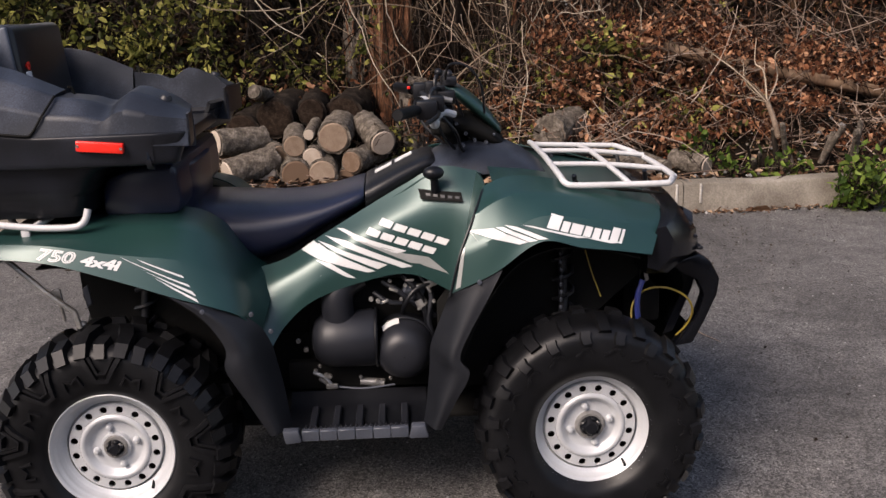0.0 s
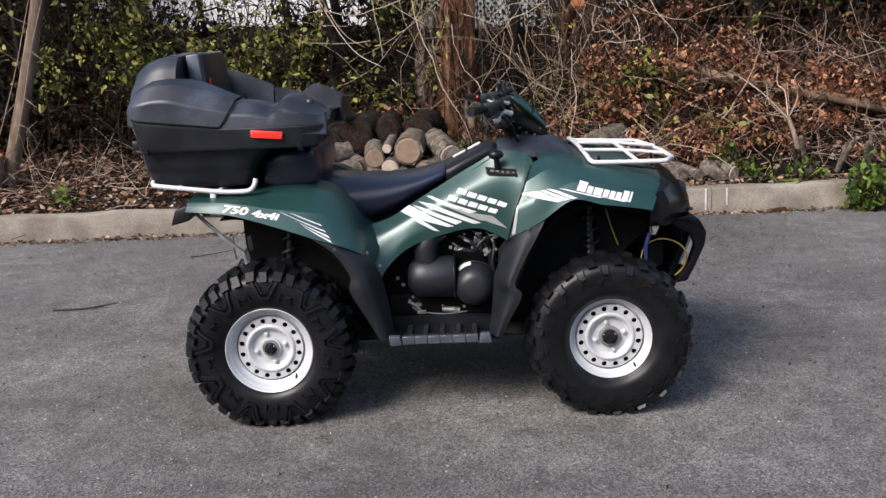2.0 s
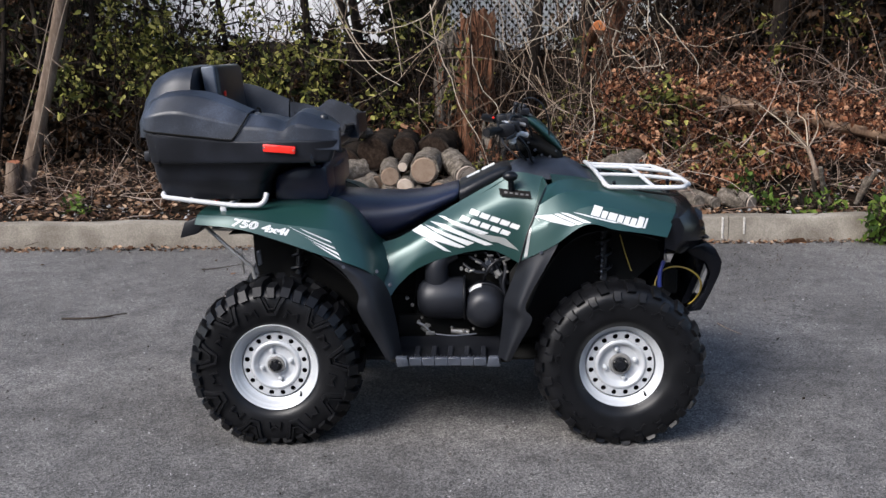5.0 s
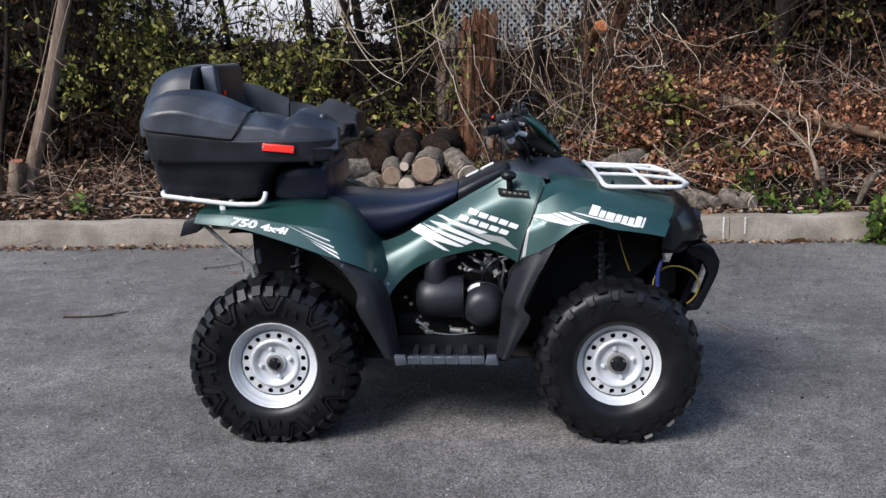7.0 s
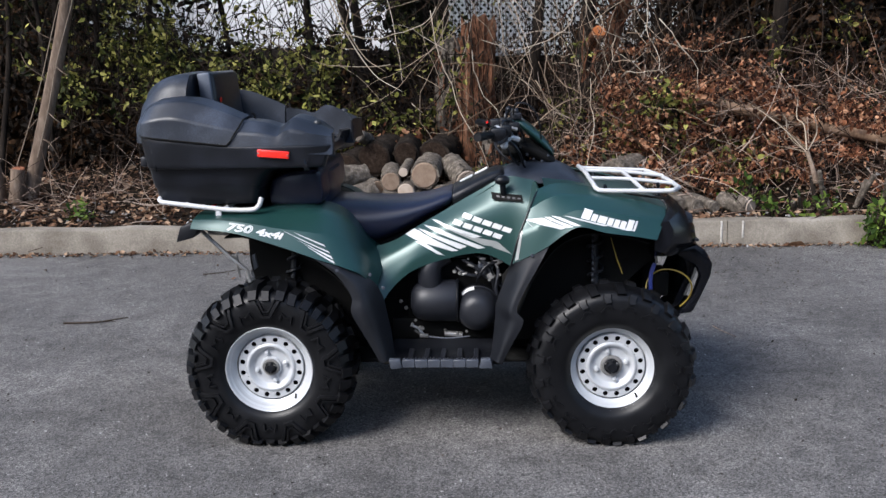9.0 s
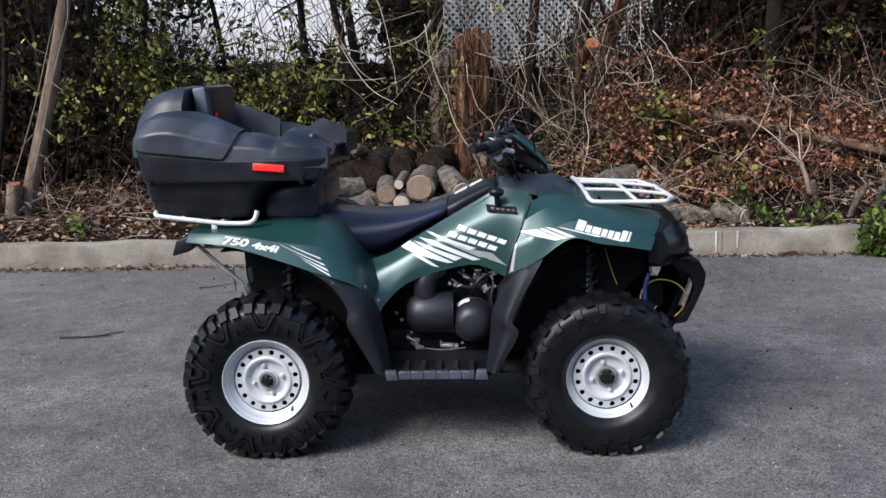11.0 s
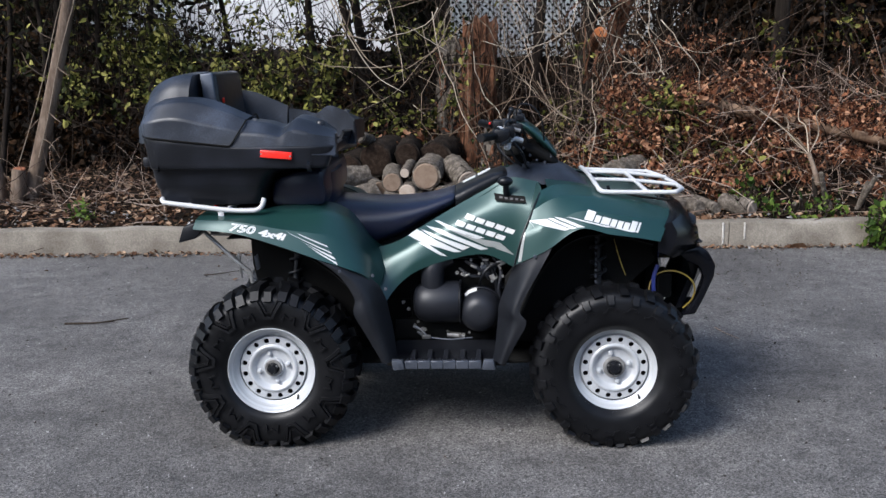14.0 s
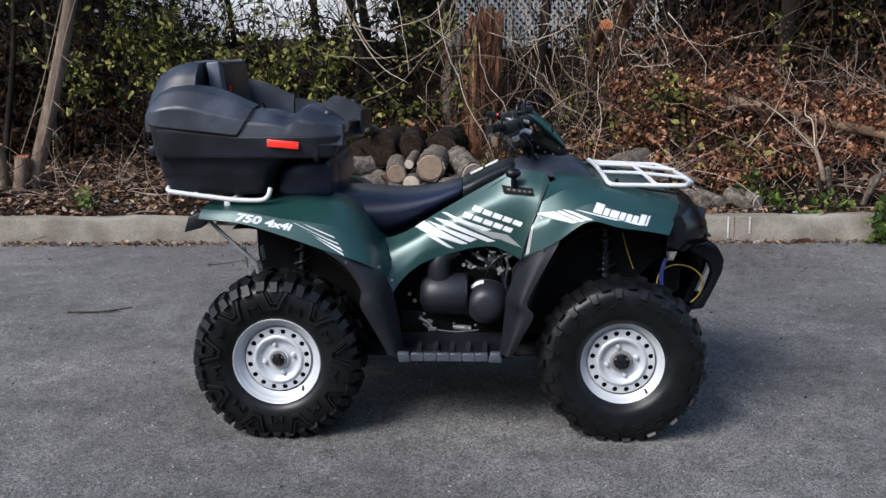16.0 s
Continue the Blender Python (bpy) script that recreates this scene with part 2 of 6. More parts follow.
def thing(name, label, category, group="", kind="", at=(0, 0, 0)):
    ob = new(name)
    ob.location = at
    ob.matrix_basis = Matrix.Translation(at)
    return tagged(ob, label, category, group, kind)


def both(name, shape, mat, parent, label="", sharp=38):
    return part(name, shape, mat, parent, label, sharp), part(name, flipped(shape), mat, parent, label, sharp)


# ---- ground ----


def asphalt_material():
    """Old asphalt: stones of many greys in a dark binder, broad worn and stained areas."""
    m = material("asphalt", [(0.045, 0.042, 0.040), (0.077, 0.073, 0.070), (0.120, 0.114, 0.109)], 0.85, 0, 1.3, 45, 0, rough_vary=0.06)
    t = m.node_tree
    b = t.nodes["Principled BSDF"]
    co = next(n for n in t.nodes if n.type == "TEX_COORD")
    ramp = next(n for n in t.nodes if n.type == "VALTORGB")
    stones, dots = t.nodes.new("ShaderNodeTexVoronoi"), t.nodes.new("ShaderNodeTexVoronoi")
    stones.inputs["Scale"].default_value, dots.inputs["Scale"].default_value = 165, 460
    grey = []
    for n, low, high in ((stones, 0.30, 1.75), (dots, 0.5, 1.5)):
        t.links.new(co.outputs["Object"], n.inputs["Vector"])
        bw = t.nodes.new("ShaderNodeRGBToBW")
        t.links.new(n.outputs["Color"], bw.inputs[0])
        r = t.nodes.new("ShaderNodeMapRange")
        r.inputs["From Min"].default_value, r.inputs["From Max"].default_value = 0.15, 0.85
        r.inputs["To Min"].default_value, r.inputs["To Max"].default_value = low, high
        t.links.new(bw.outputs[0], r.inputs["Value"])
        grey.append(r.outputs[0])
    both_greys = t.nodes.new("ShaderNodeMath")
    both_greys.operation = "MULTIPLY"
    t.links.new(grey[0], both_greys.inputs[0]), t.links.new(grey[1], both_greys.inputs[1])
    mul = t.nodes.new("ShaderNodeVectorMath")
    mul.operation = "SCALE"
    t.links.new(ramp.outputs[0], mul.inputs[0]), t.links.new(both_greys.outputs[0], mul.inputs["Scale"])
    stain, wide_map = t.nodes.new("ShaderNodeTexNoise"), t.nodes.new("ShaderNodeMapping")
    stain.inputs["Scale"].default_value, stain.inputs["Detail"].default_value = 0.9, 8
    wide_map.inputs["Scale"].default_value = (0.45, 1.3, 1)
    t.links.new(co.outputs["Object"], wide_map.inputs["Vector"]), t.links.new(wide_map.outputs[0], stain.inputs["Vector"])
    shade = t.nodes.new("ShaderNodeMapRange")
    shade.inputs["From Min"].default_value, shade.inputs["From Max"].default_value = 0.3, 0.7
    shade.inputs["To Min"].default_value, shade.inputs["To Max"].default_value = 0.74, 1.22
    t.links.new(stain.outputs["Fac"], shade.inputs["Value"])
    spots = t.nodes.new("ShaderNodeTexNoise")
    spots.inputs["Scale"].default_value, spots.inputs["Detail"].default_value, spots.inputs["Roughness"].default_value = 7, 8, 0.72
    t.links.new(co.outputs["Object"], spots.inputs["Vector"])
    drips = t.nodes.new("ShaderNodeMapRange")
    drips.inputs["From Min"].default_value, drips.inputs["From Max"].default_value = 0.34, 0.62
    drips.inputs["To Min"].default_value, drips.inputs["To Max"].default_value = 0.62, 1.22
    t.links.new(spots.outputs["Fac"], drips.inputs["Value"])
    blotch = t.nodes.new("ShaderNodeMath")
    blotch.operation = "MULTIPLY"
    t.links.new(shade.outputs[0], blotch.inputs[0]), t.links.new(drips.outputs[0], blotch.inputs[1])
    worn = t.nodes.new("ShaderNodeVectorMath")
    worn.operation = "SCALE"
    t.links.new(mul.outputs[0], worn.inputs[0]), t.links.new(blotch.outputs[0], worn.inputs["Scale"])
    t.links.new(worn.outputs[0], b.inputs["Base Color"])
    bump = t.nodes.new("ShaderNodeBump")
    bump.inputs["Strength"].default_value, bump.inputs["Distance"].default_value = 0.6, 0.003
    t.links.new(stones.outputs["Distance"], bump.inputs["Height"])
    t.links.new(bump.outputs[0], b.inputs["Normal"])
    return m


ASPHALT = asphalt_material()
CONCRETE = material("kerb_concrete", [(0.075, 0.064, 0.050), (0.155, 0.137, 0.113), (0.27, 0.246, 0.208)], 0.9, 0, 4, 90, 0.8, 0.005, specular=0.2)
# Soil colour goes near black to include the shade under the shrubs.
SOIL = material("shade_dark_soil", [(0.003, 0.0022, 0.0016), (0.009, 0.0065, 0.0045), (0.024, 0.017, 0.012)], 0.95, 0, 5, 60, 0.8, 0.01, specular=0.05)
# Dark bark, lowered further so that it holds some of the wood's shade.
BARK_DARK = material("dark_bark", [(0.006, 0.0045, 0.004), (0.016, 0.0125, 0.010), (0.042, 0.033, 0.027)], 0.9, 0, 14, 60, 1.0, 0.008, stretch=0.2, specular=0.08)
BARK_GREY = material("grey_bark", [(0.060, 0.042, 0.031), (0.130, 0.096, 0.072), (0.235, 0.185, 0.145)], 0.85, 0, 12, 70, 0.8, 0.005, stretch=0.3, specular=0.08)
BARK_RED = material("red_bark", [(0.010, 0.006, 0.004), (0.062, 0.030, 0.018), (0.165, 0.075, 0.042), (0.21, 0.15, 0.11)], 0.9, 0, 26, 110, 1.0, 0.012, stretch=0.22, specular=0.08)
TAN_WOOD = material("barkless_wood", [(0.10, 0.060, 0.038), (0.20, 0.130, 0.086), (0.31, 0.22, 0.155)], 0.85, 0, 12, 70, 0.6, 0.004, stretch=0.3, specular=0.08)
LOG_BARK = material("log_bark", [(0.025, 0.020, 0.016), (0.092, 0.078, 0.064), (0.23, 0.20, 0.168)], 0.9, 0, 26, 80, 1.0, 0.010, specular=0.08)
CUT_WOOD = material("cut_wood", [(0.12, 0.078, 0.053), (0.22, 0.165, 0.124), (0.34, 0.285, 0.235)], 0.8, 0, 22, 120, 0.5, 0.003, per_object=True, specular=0.08)
# Brown-black end faces of the second-row logs.
DARK_END = material("dark_log_end", [(0.006, 0.004, 0.003), (0.018, 0.012, 0.009), (0.045, 0.032, 0.024)], 0.95, 0, 30, 120, 0.8, 0.006, specular=0.05)
RED_CUT = material("reddish_cut", [(0.13, 0.047, 0.026), (0.25, 0.105, 0.060)], 0.8, 0, 20, 90, 0.4, 0.002, specular=0.1)
CUT_FRESH = material("fresh_cut_wood", [(0.38, 0.115, 0.028), (0.54, 0.175, 0.055)], 0.75, 0, 14, 90, 0.4, 0.002)
TWIG = material("pale_twig", [(0.012, 0.007, 0.005), (0.052, 0.032, 0.023), (0.140, 0.096, 0.073), (0.33, 0.258, 0.21)], 0.85, 0, 4, 60, 0.3, per_island=True, specular=0.08)
TWIG_PALE = material("pale_vine", [(0.060, 0.040, 0.027), (0.15, 0.108, 0.076), (0.27, 0.21, 0.155), (0.40, 0.34, 0.27)], 0.85, 0, 4, 60, 0.3, per_island=True, specular=0.08)
# Dark twig tone likewise takes in part of the thicket's shade.
TWIG_DARK = material("dark_twig", [(0.008, 0.0055, 0.004), (0.018, 0.013, 0.010), (0.060, 0.045, 0.035)], 0.9, 0, 4, 60, 0.3, per_island=True, specular=0.08)
LEAF_GREEN = leaf_material("green_leaf", [(0.008, 0.012, 0.003), (0.050, 0.058, 0.014), (0.16, 0.160, 0.037), (0.36, 0.330, 0.10)])
# Far leaf colour is lowered to near black to hold the shade there.
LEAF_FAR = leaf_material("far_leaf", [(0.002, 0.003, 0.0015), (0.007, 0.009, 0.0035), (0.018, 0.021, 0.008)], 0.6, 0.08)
# Thicket leaves this dark carry the deep shade in their own colour.
LEAF_SHADE = leaf_material("thicket_shade_leaf", [(0.003, 0.002, 0.0015), (0.009, 0.006, 0.003), (0.022, 0.012, 0.006), (0.060, 0.030, 0.013)], 0.6, 0.08)
LEAF_FRESH = leaf_material("weed_leaf", [(0.02, 0.04, 0.008), (0.065, 0.11, 0.018), (0.16, 0.21, 0.045)])
LEAF_BROWN = leaf_material("dead_leaf", [(0.012, 0.0045, 0.003), (0.070, 0.025, 0.013), (0.20, 0.078, 0.039), (0.44, 0.240, 0.142)], 0.7)
LITTER = leaf_material("leaf_litter", [(0.024, 0.012, 0.008), (0.070, 0.036, 0.021), (0.15, 0.082, 0.047), (0.30, 0.205, 0.137)], 0.75, 0.1)
STONE = material("grey_stone", [(0.10, 0.098, 0.095), (0.17, 0.165, 0.16), (0.30, 0.295, 0.29)], 0.9, 0, 5, 60, 0.4, per_island=True)
SIDING = material("white_siding", [(0.62, 0.63, 0.655), (0.70, 0.71, 0.73)], 0.5, 0, 2, 60, 0.1, 0.001)
LATTICE = material("lattice_white", [(0.50, 0.525, 0.54), (0.64, 0.665, 0.68)], 0.7, 0, 4, 60, 0.3, 0.001)

rnd = np.random.default_rng(7)


def kerb_line(x):
    return 3.266 + 0.026 * x


def land(x, y):
    """The height of the bank behind the kerb."""
    d = np.maximum(0, y - kerb_line(x) - 0.15)
    z = 0.165 + 0.05 * d + 0.024 * d * d
    heap = np.clip((x - 0.7) / 1.6, 0, 1) * np.clip((d - 0.35) / 1.3, 0, 1) * np.clip((7.5 - d) / 3, 0, 1)
    z = np.minimum(z, 1.5) + 0.42 * heap * (3 - 2 * heap) * 0.7
    return z + 0.03 * np.sin(2.1 * x + 1.3 * y) * np.minimum(1, d) + 0.02 * np.sin(5.3 * x - 3.1 * y) * np.minimum(1, d)


def sheet(xs, ys, height, mat, name):
    gx, gy = np.meshgrid(xs, ys, indexing="ij")
    gz = height(gx, gy)
    verts = np.stack([gx, gy, gz], -1).reshape(-1, 3)
    n = len(ys)
    faces = [(i * n + j, (i + 1) * n + j, (i + 1) * n + j + 1, i * n + j + 1) for i in range(len(xs) - 1) for j in range(n - 1)]
    return raw_mesh(verts.tolist(), faces, mat, name, True)


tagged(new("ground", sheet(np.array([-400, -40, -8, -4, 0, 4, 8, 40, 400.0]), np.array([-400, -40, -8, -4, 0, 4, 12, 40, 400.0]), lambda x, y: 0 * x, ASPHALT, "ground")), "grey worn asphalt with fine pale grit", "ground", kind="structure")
bank_x = np.concatenate([[-60, -30, -15], np.arange(-9, 9.1, 0.15), [15, 30, 60]])
tagged(new("bank", sheet(bank_x, np.concatenate([np.arange(3.0, 12, 0.15), [14, 20, 40, 60]]), lambda x, y: np.where(y < kerb_line(x) + 0.12, -0.3, land(x, y)), SOIL, "bank")), "soil bank rising behind the kerb, darkened for shade under the growth", "ground", kind="structure")
kerb = thing("kerb", "pale weathered concrete kerb with joints", "kerb", kind="structure")
for i in range(-7, 8):
    x0, x1 = 1.98 + i * 3.0 - 2.994, 1.98 + i * 3.0
    prof = [(0, -.1), (0, .165), (.008, .182), (.025, .19), (.14, .19), (.15, .18), (.15, -.1)]
    rings = []
    for x in np.linspace(x0, x1, 13):
        wob = 0.004 * math.sin(7.0 * x) + 0.003 * math.sin(17.0 * x + 1)
        rings.append([(x, kerb_line(x) + a + wob, b + (wob if b > 0 else 0)) for a, b in prof])
    part("kerb_stone", loft(rings), CONCRETE, kerb)
MORTAR = material("mortar", [(0.24, 0.22, 0.19), (0.36, 0.34, 0.31), (0.46, 0.44, 0.41)], 0.95, 0, 30, 90, 0.8, 0.004, specular=0.1)
for x in (1.93, 2.09):
    part("joint_mortar", block(x, x + .015, kerb_line(x) - .004, kerb_line(x) + .02, .02 + (x - 1.9) * .2, .186, .003, 1), MORTAR, kerb, "pale mortar streak at the joint")


# ---- leaves, twigs, stones as scattered stuff ----
def leaf_cloud(points, size, mat, name, flat=0.0, droop=0.45):
    """Small folded leaves at the given places."""
    p = np.asarray(points, float)
    n = len(p)
    s = size * rnd.uniform(0.45, 1.55, (n, 1))
    u = rnd.normal(size=(n, 3))
    u[:, 2] = u[:, 2] * (1 - flat) - droop * (1 - flat)
    u /= np.linalg.norm(u, axis=1, keepdims=True)
    w = rnd.normal(size=(n, 3))
    if flat:
        w = w * (1 - flat) + np.array((0, 0, 1.0)) * flat
    v = np.cross(u, w)
    v /= np.linalg.norm(v, axis=1, keepdims=True) + 1e-9
    k = np.cross(v, u)
    wide = rnd.uniform(0.20, 0.40, (n, 1))
    curl = rnd.uniform(-0.6, 0.6, (n, 1))
    rows = [p, p + s * (.32 * u + wide * v + .12 * k), p + s * (.70 * u + .75 * wide * v + (.10 + curl * .5) * k), p + s * (u + curl * k), p + s * (.70 * u - .75 * wide * v + (.10 + curl * .5) * k), p + s * (.32 * u - wide * v + .12 * k)]
    verts = np.stack(rows, 1).reshape(-1, 3)
    base = np.arange(n)[:, None] * 6
    if mat is LEAF_GREEN:
        base = base[~in_hollow(p)]
    faces = np.concatenate([base + np.array((0, 1, 2, 3)), base + np.array((0, 3, 4, 5))]).tolist()
    return raw_mesh(verts.tolist(), faces, mat, name)


def twig_mass(lines, mat, name, n=4):
    """Many thin tapered twigs in one mesh; each line is (points, radius, taper)."""
    verts, faces = [], []
    for pts, r, taper in lines:
        v, f = tube(pts, r, n, taper)
        k = len(verts)
        verts += v
        faces += [tuple(i + k for i in q) for q in f]
    return raw_mesh(verts, faces, mat, name, True)


def wander(start, way, length, steps=7, bend=0.25, sag=0.0):
    """A crooked line."""
    p, w = np.array(start, float), np.array(way, float)
    w /= np.linalg.norm(w)
    out = [p.copy()]
    for _ in range(steps):
        w = w + rnd.normal(0, bend, 3) * 0.5
        w[2] -= sag
        w /= np.linalg.norm(w)
        p = p + w * length / steps
        out.append(p.copy())
    return np.array(out)


def in_hollow(p):
    """True for the leaves missing from the dark hollow over the log stack."""
    inside = (p[:, 0] > -1.55) & (p[:, 0] < .1) & (p[:, 2] < 1.22) & (p[:, 1] > 4.5)
    return inside & (np.random.default_rng(3).random(len(p)) < .62)


def thinned(p):
    """Leaves with most of those taken out of the open gap before the house, above the low shrubs."""
    gap = (p[:, 0] > -2.45) & (p[:, 0] < -1.25) & (p[:, 2] > 1.42) & (p[:, 2] < 3)
    return p[~(gap & (rnd.random(len(p)) < .55))]


def tree(label, base, top, r, limbs, mat=BARK_DARK, leaf=None, leaves=0, name="tree", category="tree", limb_length=1.2, group="", crown=0):
    """A tapered trunk with limbs and a loose crown of leaves; crown adds unseen shading leaves."""
    root = thing(name, label, category, group)
    b, t = np.array(base, float), np.array(top, float)
    line = glide([b, b + (t - b) * .35 + rnd.normal(0, .05, 3), b + (t - b) * .7 + rnd.normal(0, .06, 3), t], 16)
    part("trunk", merged(tube(line, r, 12, .55), tube([b + (0, 0, -.2), b + (0, 0, .12)], r * 1.35, 12, .8)), mat, root)
    spots = []
    for _ in range(limbs):
        f = rnd.uniform(.25, 1.0)
        s = line[int(f * 15)]
        way = rnd.normal(0, 1, 3) * (1, .8, .5) + (0, 0, .5)
        limb = wander(s, way, limb_length * rnd.uniform(.5, 1.2), 8, .45)
        shapes = [tube(limb, r * .35, 6, .25)]
        for _ in range(4):
            q = limb[rnd.integers(2, 9)]
            sub = wander(q, rnd.normal(0, 1, 3) + (0, -.2, .1), limb_length * rnd.uniform(.25, .6), 6, .5)
            shapes.append(tube(sub, r * .14, 4, .3))
            spots += list(sub[1:])
        spots += list(limb[3:])
        part("limb", merged(*shapes), mat, root)
    if crown:
        # Leaves overhead, out of view, added to keep light off the bank.
        high = t + np.array((0, -.7, .1)) + rnd.normal(0, 1, (crown, 3)) * (1.2, 1.1, .6)
        high = high[high[:, 2] > 3.0]
        part("high_crown", leaf_cloud(high, .17, LEAF_GREEN, "high_crown"), LEAF_GREEN, root)
    if leaf and leaves:
        spots = np.array(spots)
        pick = spots[rnd.integers(0, len(spots), leaves)] + rnd.normal(0, .07, (leaves, 3))
        part("crown", leaf_cloud(thinned(pick), .055, leaf, "crown"), leaf, root)
    return root


def on_land(x, y, lift=0.0):
    return (x, y, (float(land(np.array(x), np.array(y))) if y > kerb_line(x) else 0.0) + lift)


# ---- house and lattice fence ----
house = thing("house", "white clapboard house wall behind the shrubs", "house")
part("foundation", block(-6.2, -1.15, 11.04, 11.4, .4, 1.38, .01), CONCRETE, house, "grey foundation")
part("wall", block(-6.2, -1.15, 11.06, 11.3, 1.34, 5.0, .01), SIDING, house)
for i in range(34):
    z = 1.36 + i * .072
    part("clapboard", ([(-6.2, 11.044, z), (-1.15, 11.044, z), (-1.15, 11.051, z + .074), (-6.2, 11.051, z + .074), (-6.2, 11.062, z), (-1.15, 11.062, z), (-1.15, 11.062, z + .074), (-6.2, 11.062, z + .074)], [(0, 1, 2, 3), (0, 4, 5, 1), (1, 5, 6, 2), (3, 2, 6, 7), (0, 3, 7, 4), (4, 7, 6, 5)]), SIDING, house)
fence = thing("lattice_fence", "weathered white diagonal lattice fence on the bank", "fence")
FX0, FX1, FZ0, FZ1, FY = -.25, 6.6, 1.42, 2.75, 8.1
step = .088
for sign in (1, -1):
    c = FX0 - (FZ1 - FZ0)
    while c < FX1 + (FZ1 - FZ0):
        a, b = (c, c + (FZ1 - FZ0)) if sign > 0 else (c + (FZ1 - FZ0), c)
        lo = max(0.0, (FX0 - a) / (b - a) if sign > 0 else (FX1 - a) / (b - a))
        hi = min(1.0, (FX1 - a) / (b - a) if sign > 0 else (FX0 - a) / (b - a))
        if hi - lo > .05:
            xa, xb, za, zb = a + (b - a) * lo, a + (b - a) * hi, FZ0 + (FZ1 - FZ0) * lo, FZ0 + (FZ1 - FZ0) * hi
            d = .0108
            y = FY + (.004 if sign > 0 else -.004)
            v = [(xa - d * sign, y - .003, za + d), (xb - d * sign, y - .003, zb + d), (xb + d * sign, y - .003, zb - d), (xa + d * sign, y - .003, za - d)]
            part("slat", (v + [(p[0], p[1] + .006, p[2]) for p in v], [(0, 1, 2, 3), (7, 6, 5, 4), (0, 4, 5, 1), (1, 5, 6, 2), (2, 6, 7, 3), (3, 7, 4, 0)]), LATTICE, fence)
        c += step
for x in (FX0, 1.98, 4.2, 6.5):
    part("post", block(x - .045, x + .045, FY + .01, FY + .10, .9, 2.85, .006), BARK_DARK if x == FX0 else LATTICE, fence)
part("bottom_rail", block(FX0, FX1, FY + .01, FY + .04, 1.40, 1.47, .004), LATTICE, fence)

# Added flat slab keeps the gaps behind the lattice dark.
tagged(part("backdrop", block(-40, 40, 18, 18.3, .5, 9, 0), LEAF_FAR), "flat dark backdrop added to close the view behind the fence", "backdrop", kind="structure")
# Added wall behind the camera, never in view, blocks bright horizon reflections.
tagged(part("backdrop", block(-60, 60, -30.3, -30, -.1, 9, 0), LEAF_FAR), "unseen dark wall added behind the camera to darken reflections", "backdrop", kind="structure")

# ---- trees, stumps ----
leaning = tree("slim leaning grey-brown tree trunk beside two cut stumps", on_land(-3.87, 4.5), (-2.78, 4.65, 4.2), .068, 0, BARK_GREY, limb_length=.8, crown=160)
for x, y, z, r, lean in ((-4.10, 4.42, .62, .060, -.03), (-3.96, 4.40, .52, .062, .06)):
    s = thing("cut_stump", "sawn tree stump with a reddish cut top", "stump", "stumps by the leaning tree")
    b = np.array(on_land(x, y, -.1))
    top = np.array((x + lean, y, z))
    part("stem", tube(glide([b, (b + top) / 2 + (.01, 0, 0), top], 8), r * 1.2, 14, .8), BARK_GREY, s)
    part("cut_face", moved(turned([(0, .001), (.004, r * .88), (-.004, r * .96)], 16, "z"), Matrix.Translation(top + (0, 0, .002)) @ pose(0, 0, 0, 14, 10 * lean, 0)), RED_CUT, s, "reddish sawn face")
for x, y, r, dx, h in ((-4.85, 5.6, .05, .15, 4), (-4.55, 5.4, .03, .25, 4), (-4.3, 6.2, .045, .1, 4), (-4.05, 5.5, .025, -.2, 4), (-3.75, 5.9, .03, .1, 4), (-4.5, 7.2, .07, -.3, 5), (-5.3, 6.0, .06, .1, 4.5), (-3.5, 6.4, .04, .3, 4), (-2.6, 7.2, .035, -.4, 4), (-1.45, 6.2, .045, -.45, 4), (-.98, 6.4, .055, -.55, 4.5), (-.85, 6.1, .045, -.95, 4), (-.30, 6.6, .06, .1, 4.5)):
    tree("thin dark-barked tree standing in the shrubs", on_land(x, y), (x + dx, y + .2, h), r, 9, BARK_DARK, LEAF_GREEN, 60 if -2.7 < x < -.8 else (40 if x < -3.6 else 300), group="thin trees on the bank", crown=380 if x < -3.4 else 200)
# Bare trunks in view; their unseen leaf crowns only darken the heap.
for x, y, r, dx, h in ((2.95, 5.9, .085, .10, 4.5), (3.85, 6.4, .065, .15, 4.5), (4.7, 6.8, .06, .1, 4.5), (.62, 5.9, .06, .05, 4.2), (2.05, 6.9, .06, .3, 4.5)):
    tree("dark tree, leafless below, with an added shading crown out of view", on_land(x, y), (x + dx, y + .1, h), r, 6, BARK_DARK, group="bare trees on the bank", crown=850 if x > 1.5 else 300)


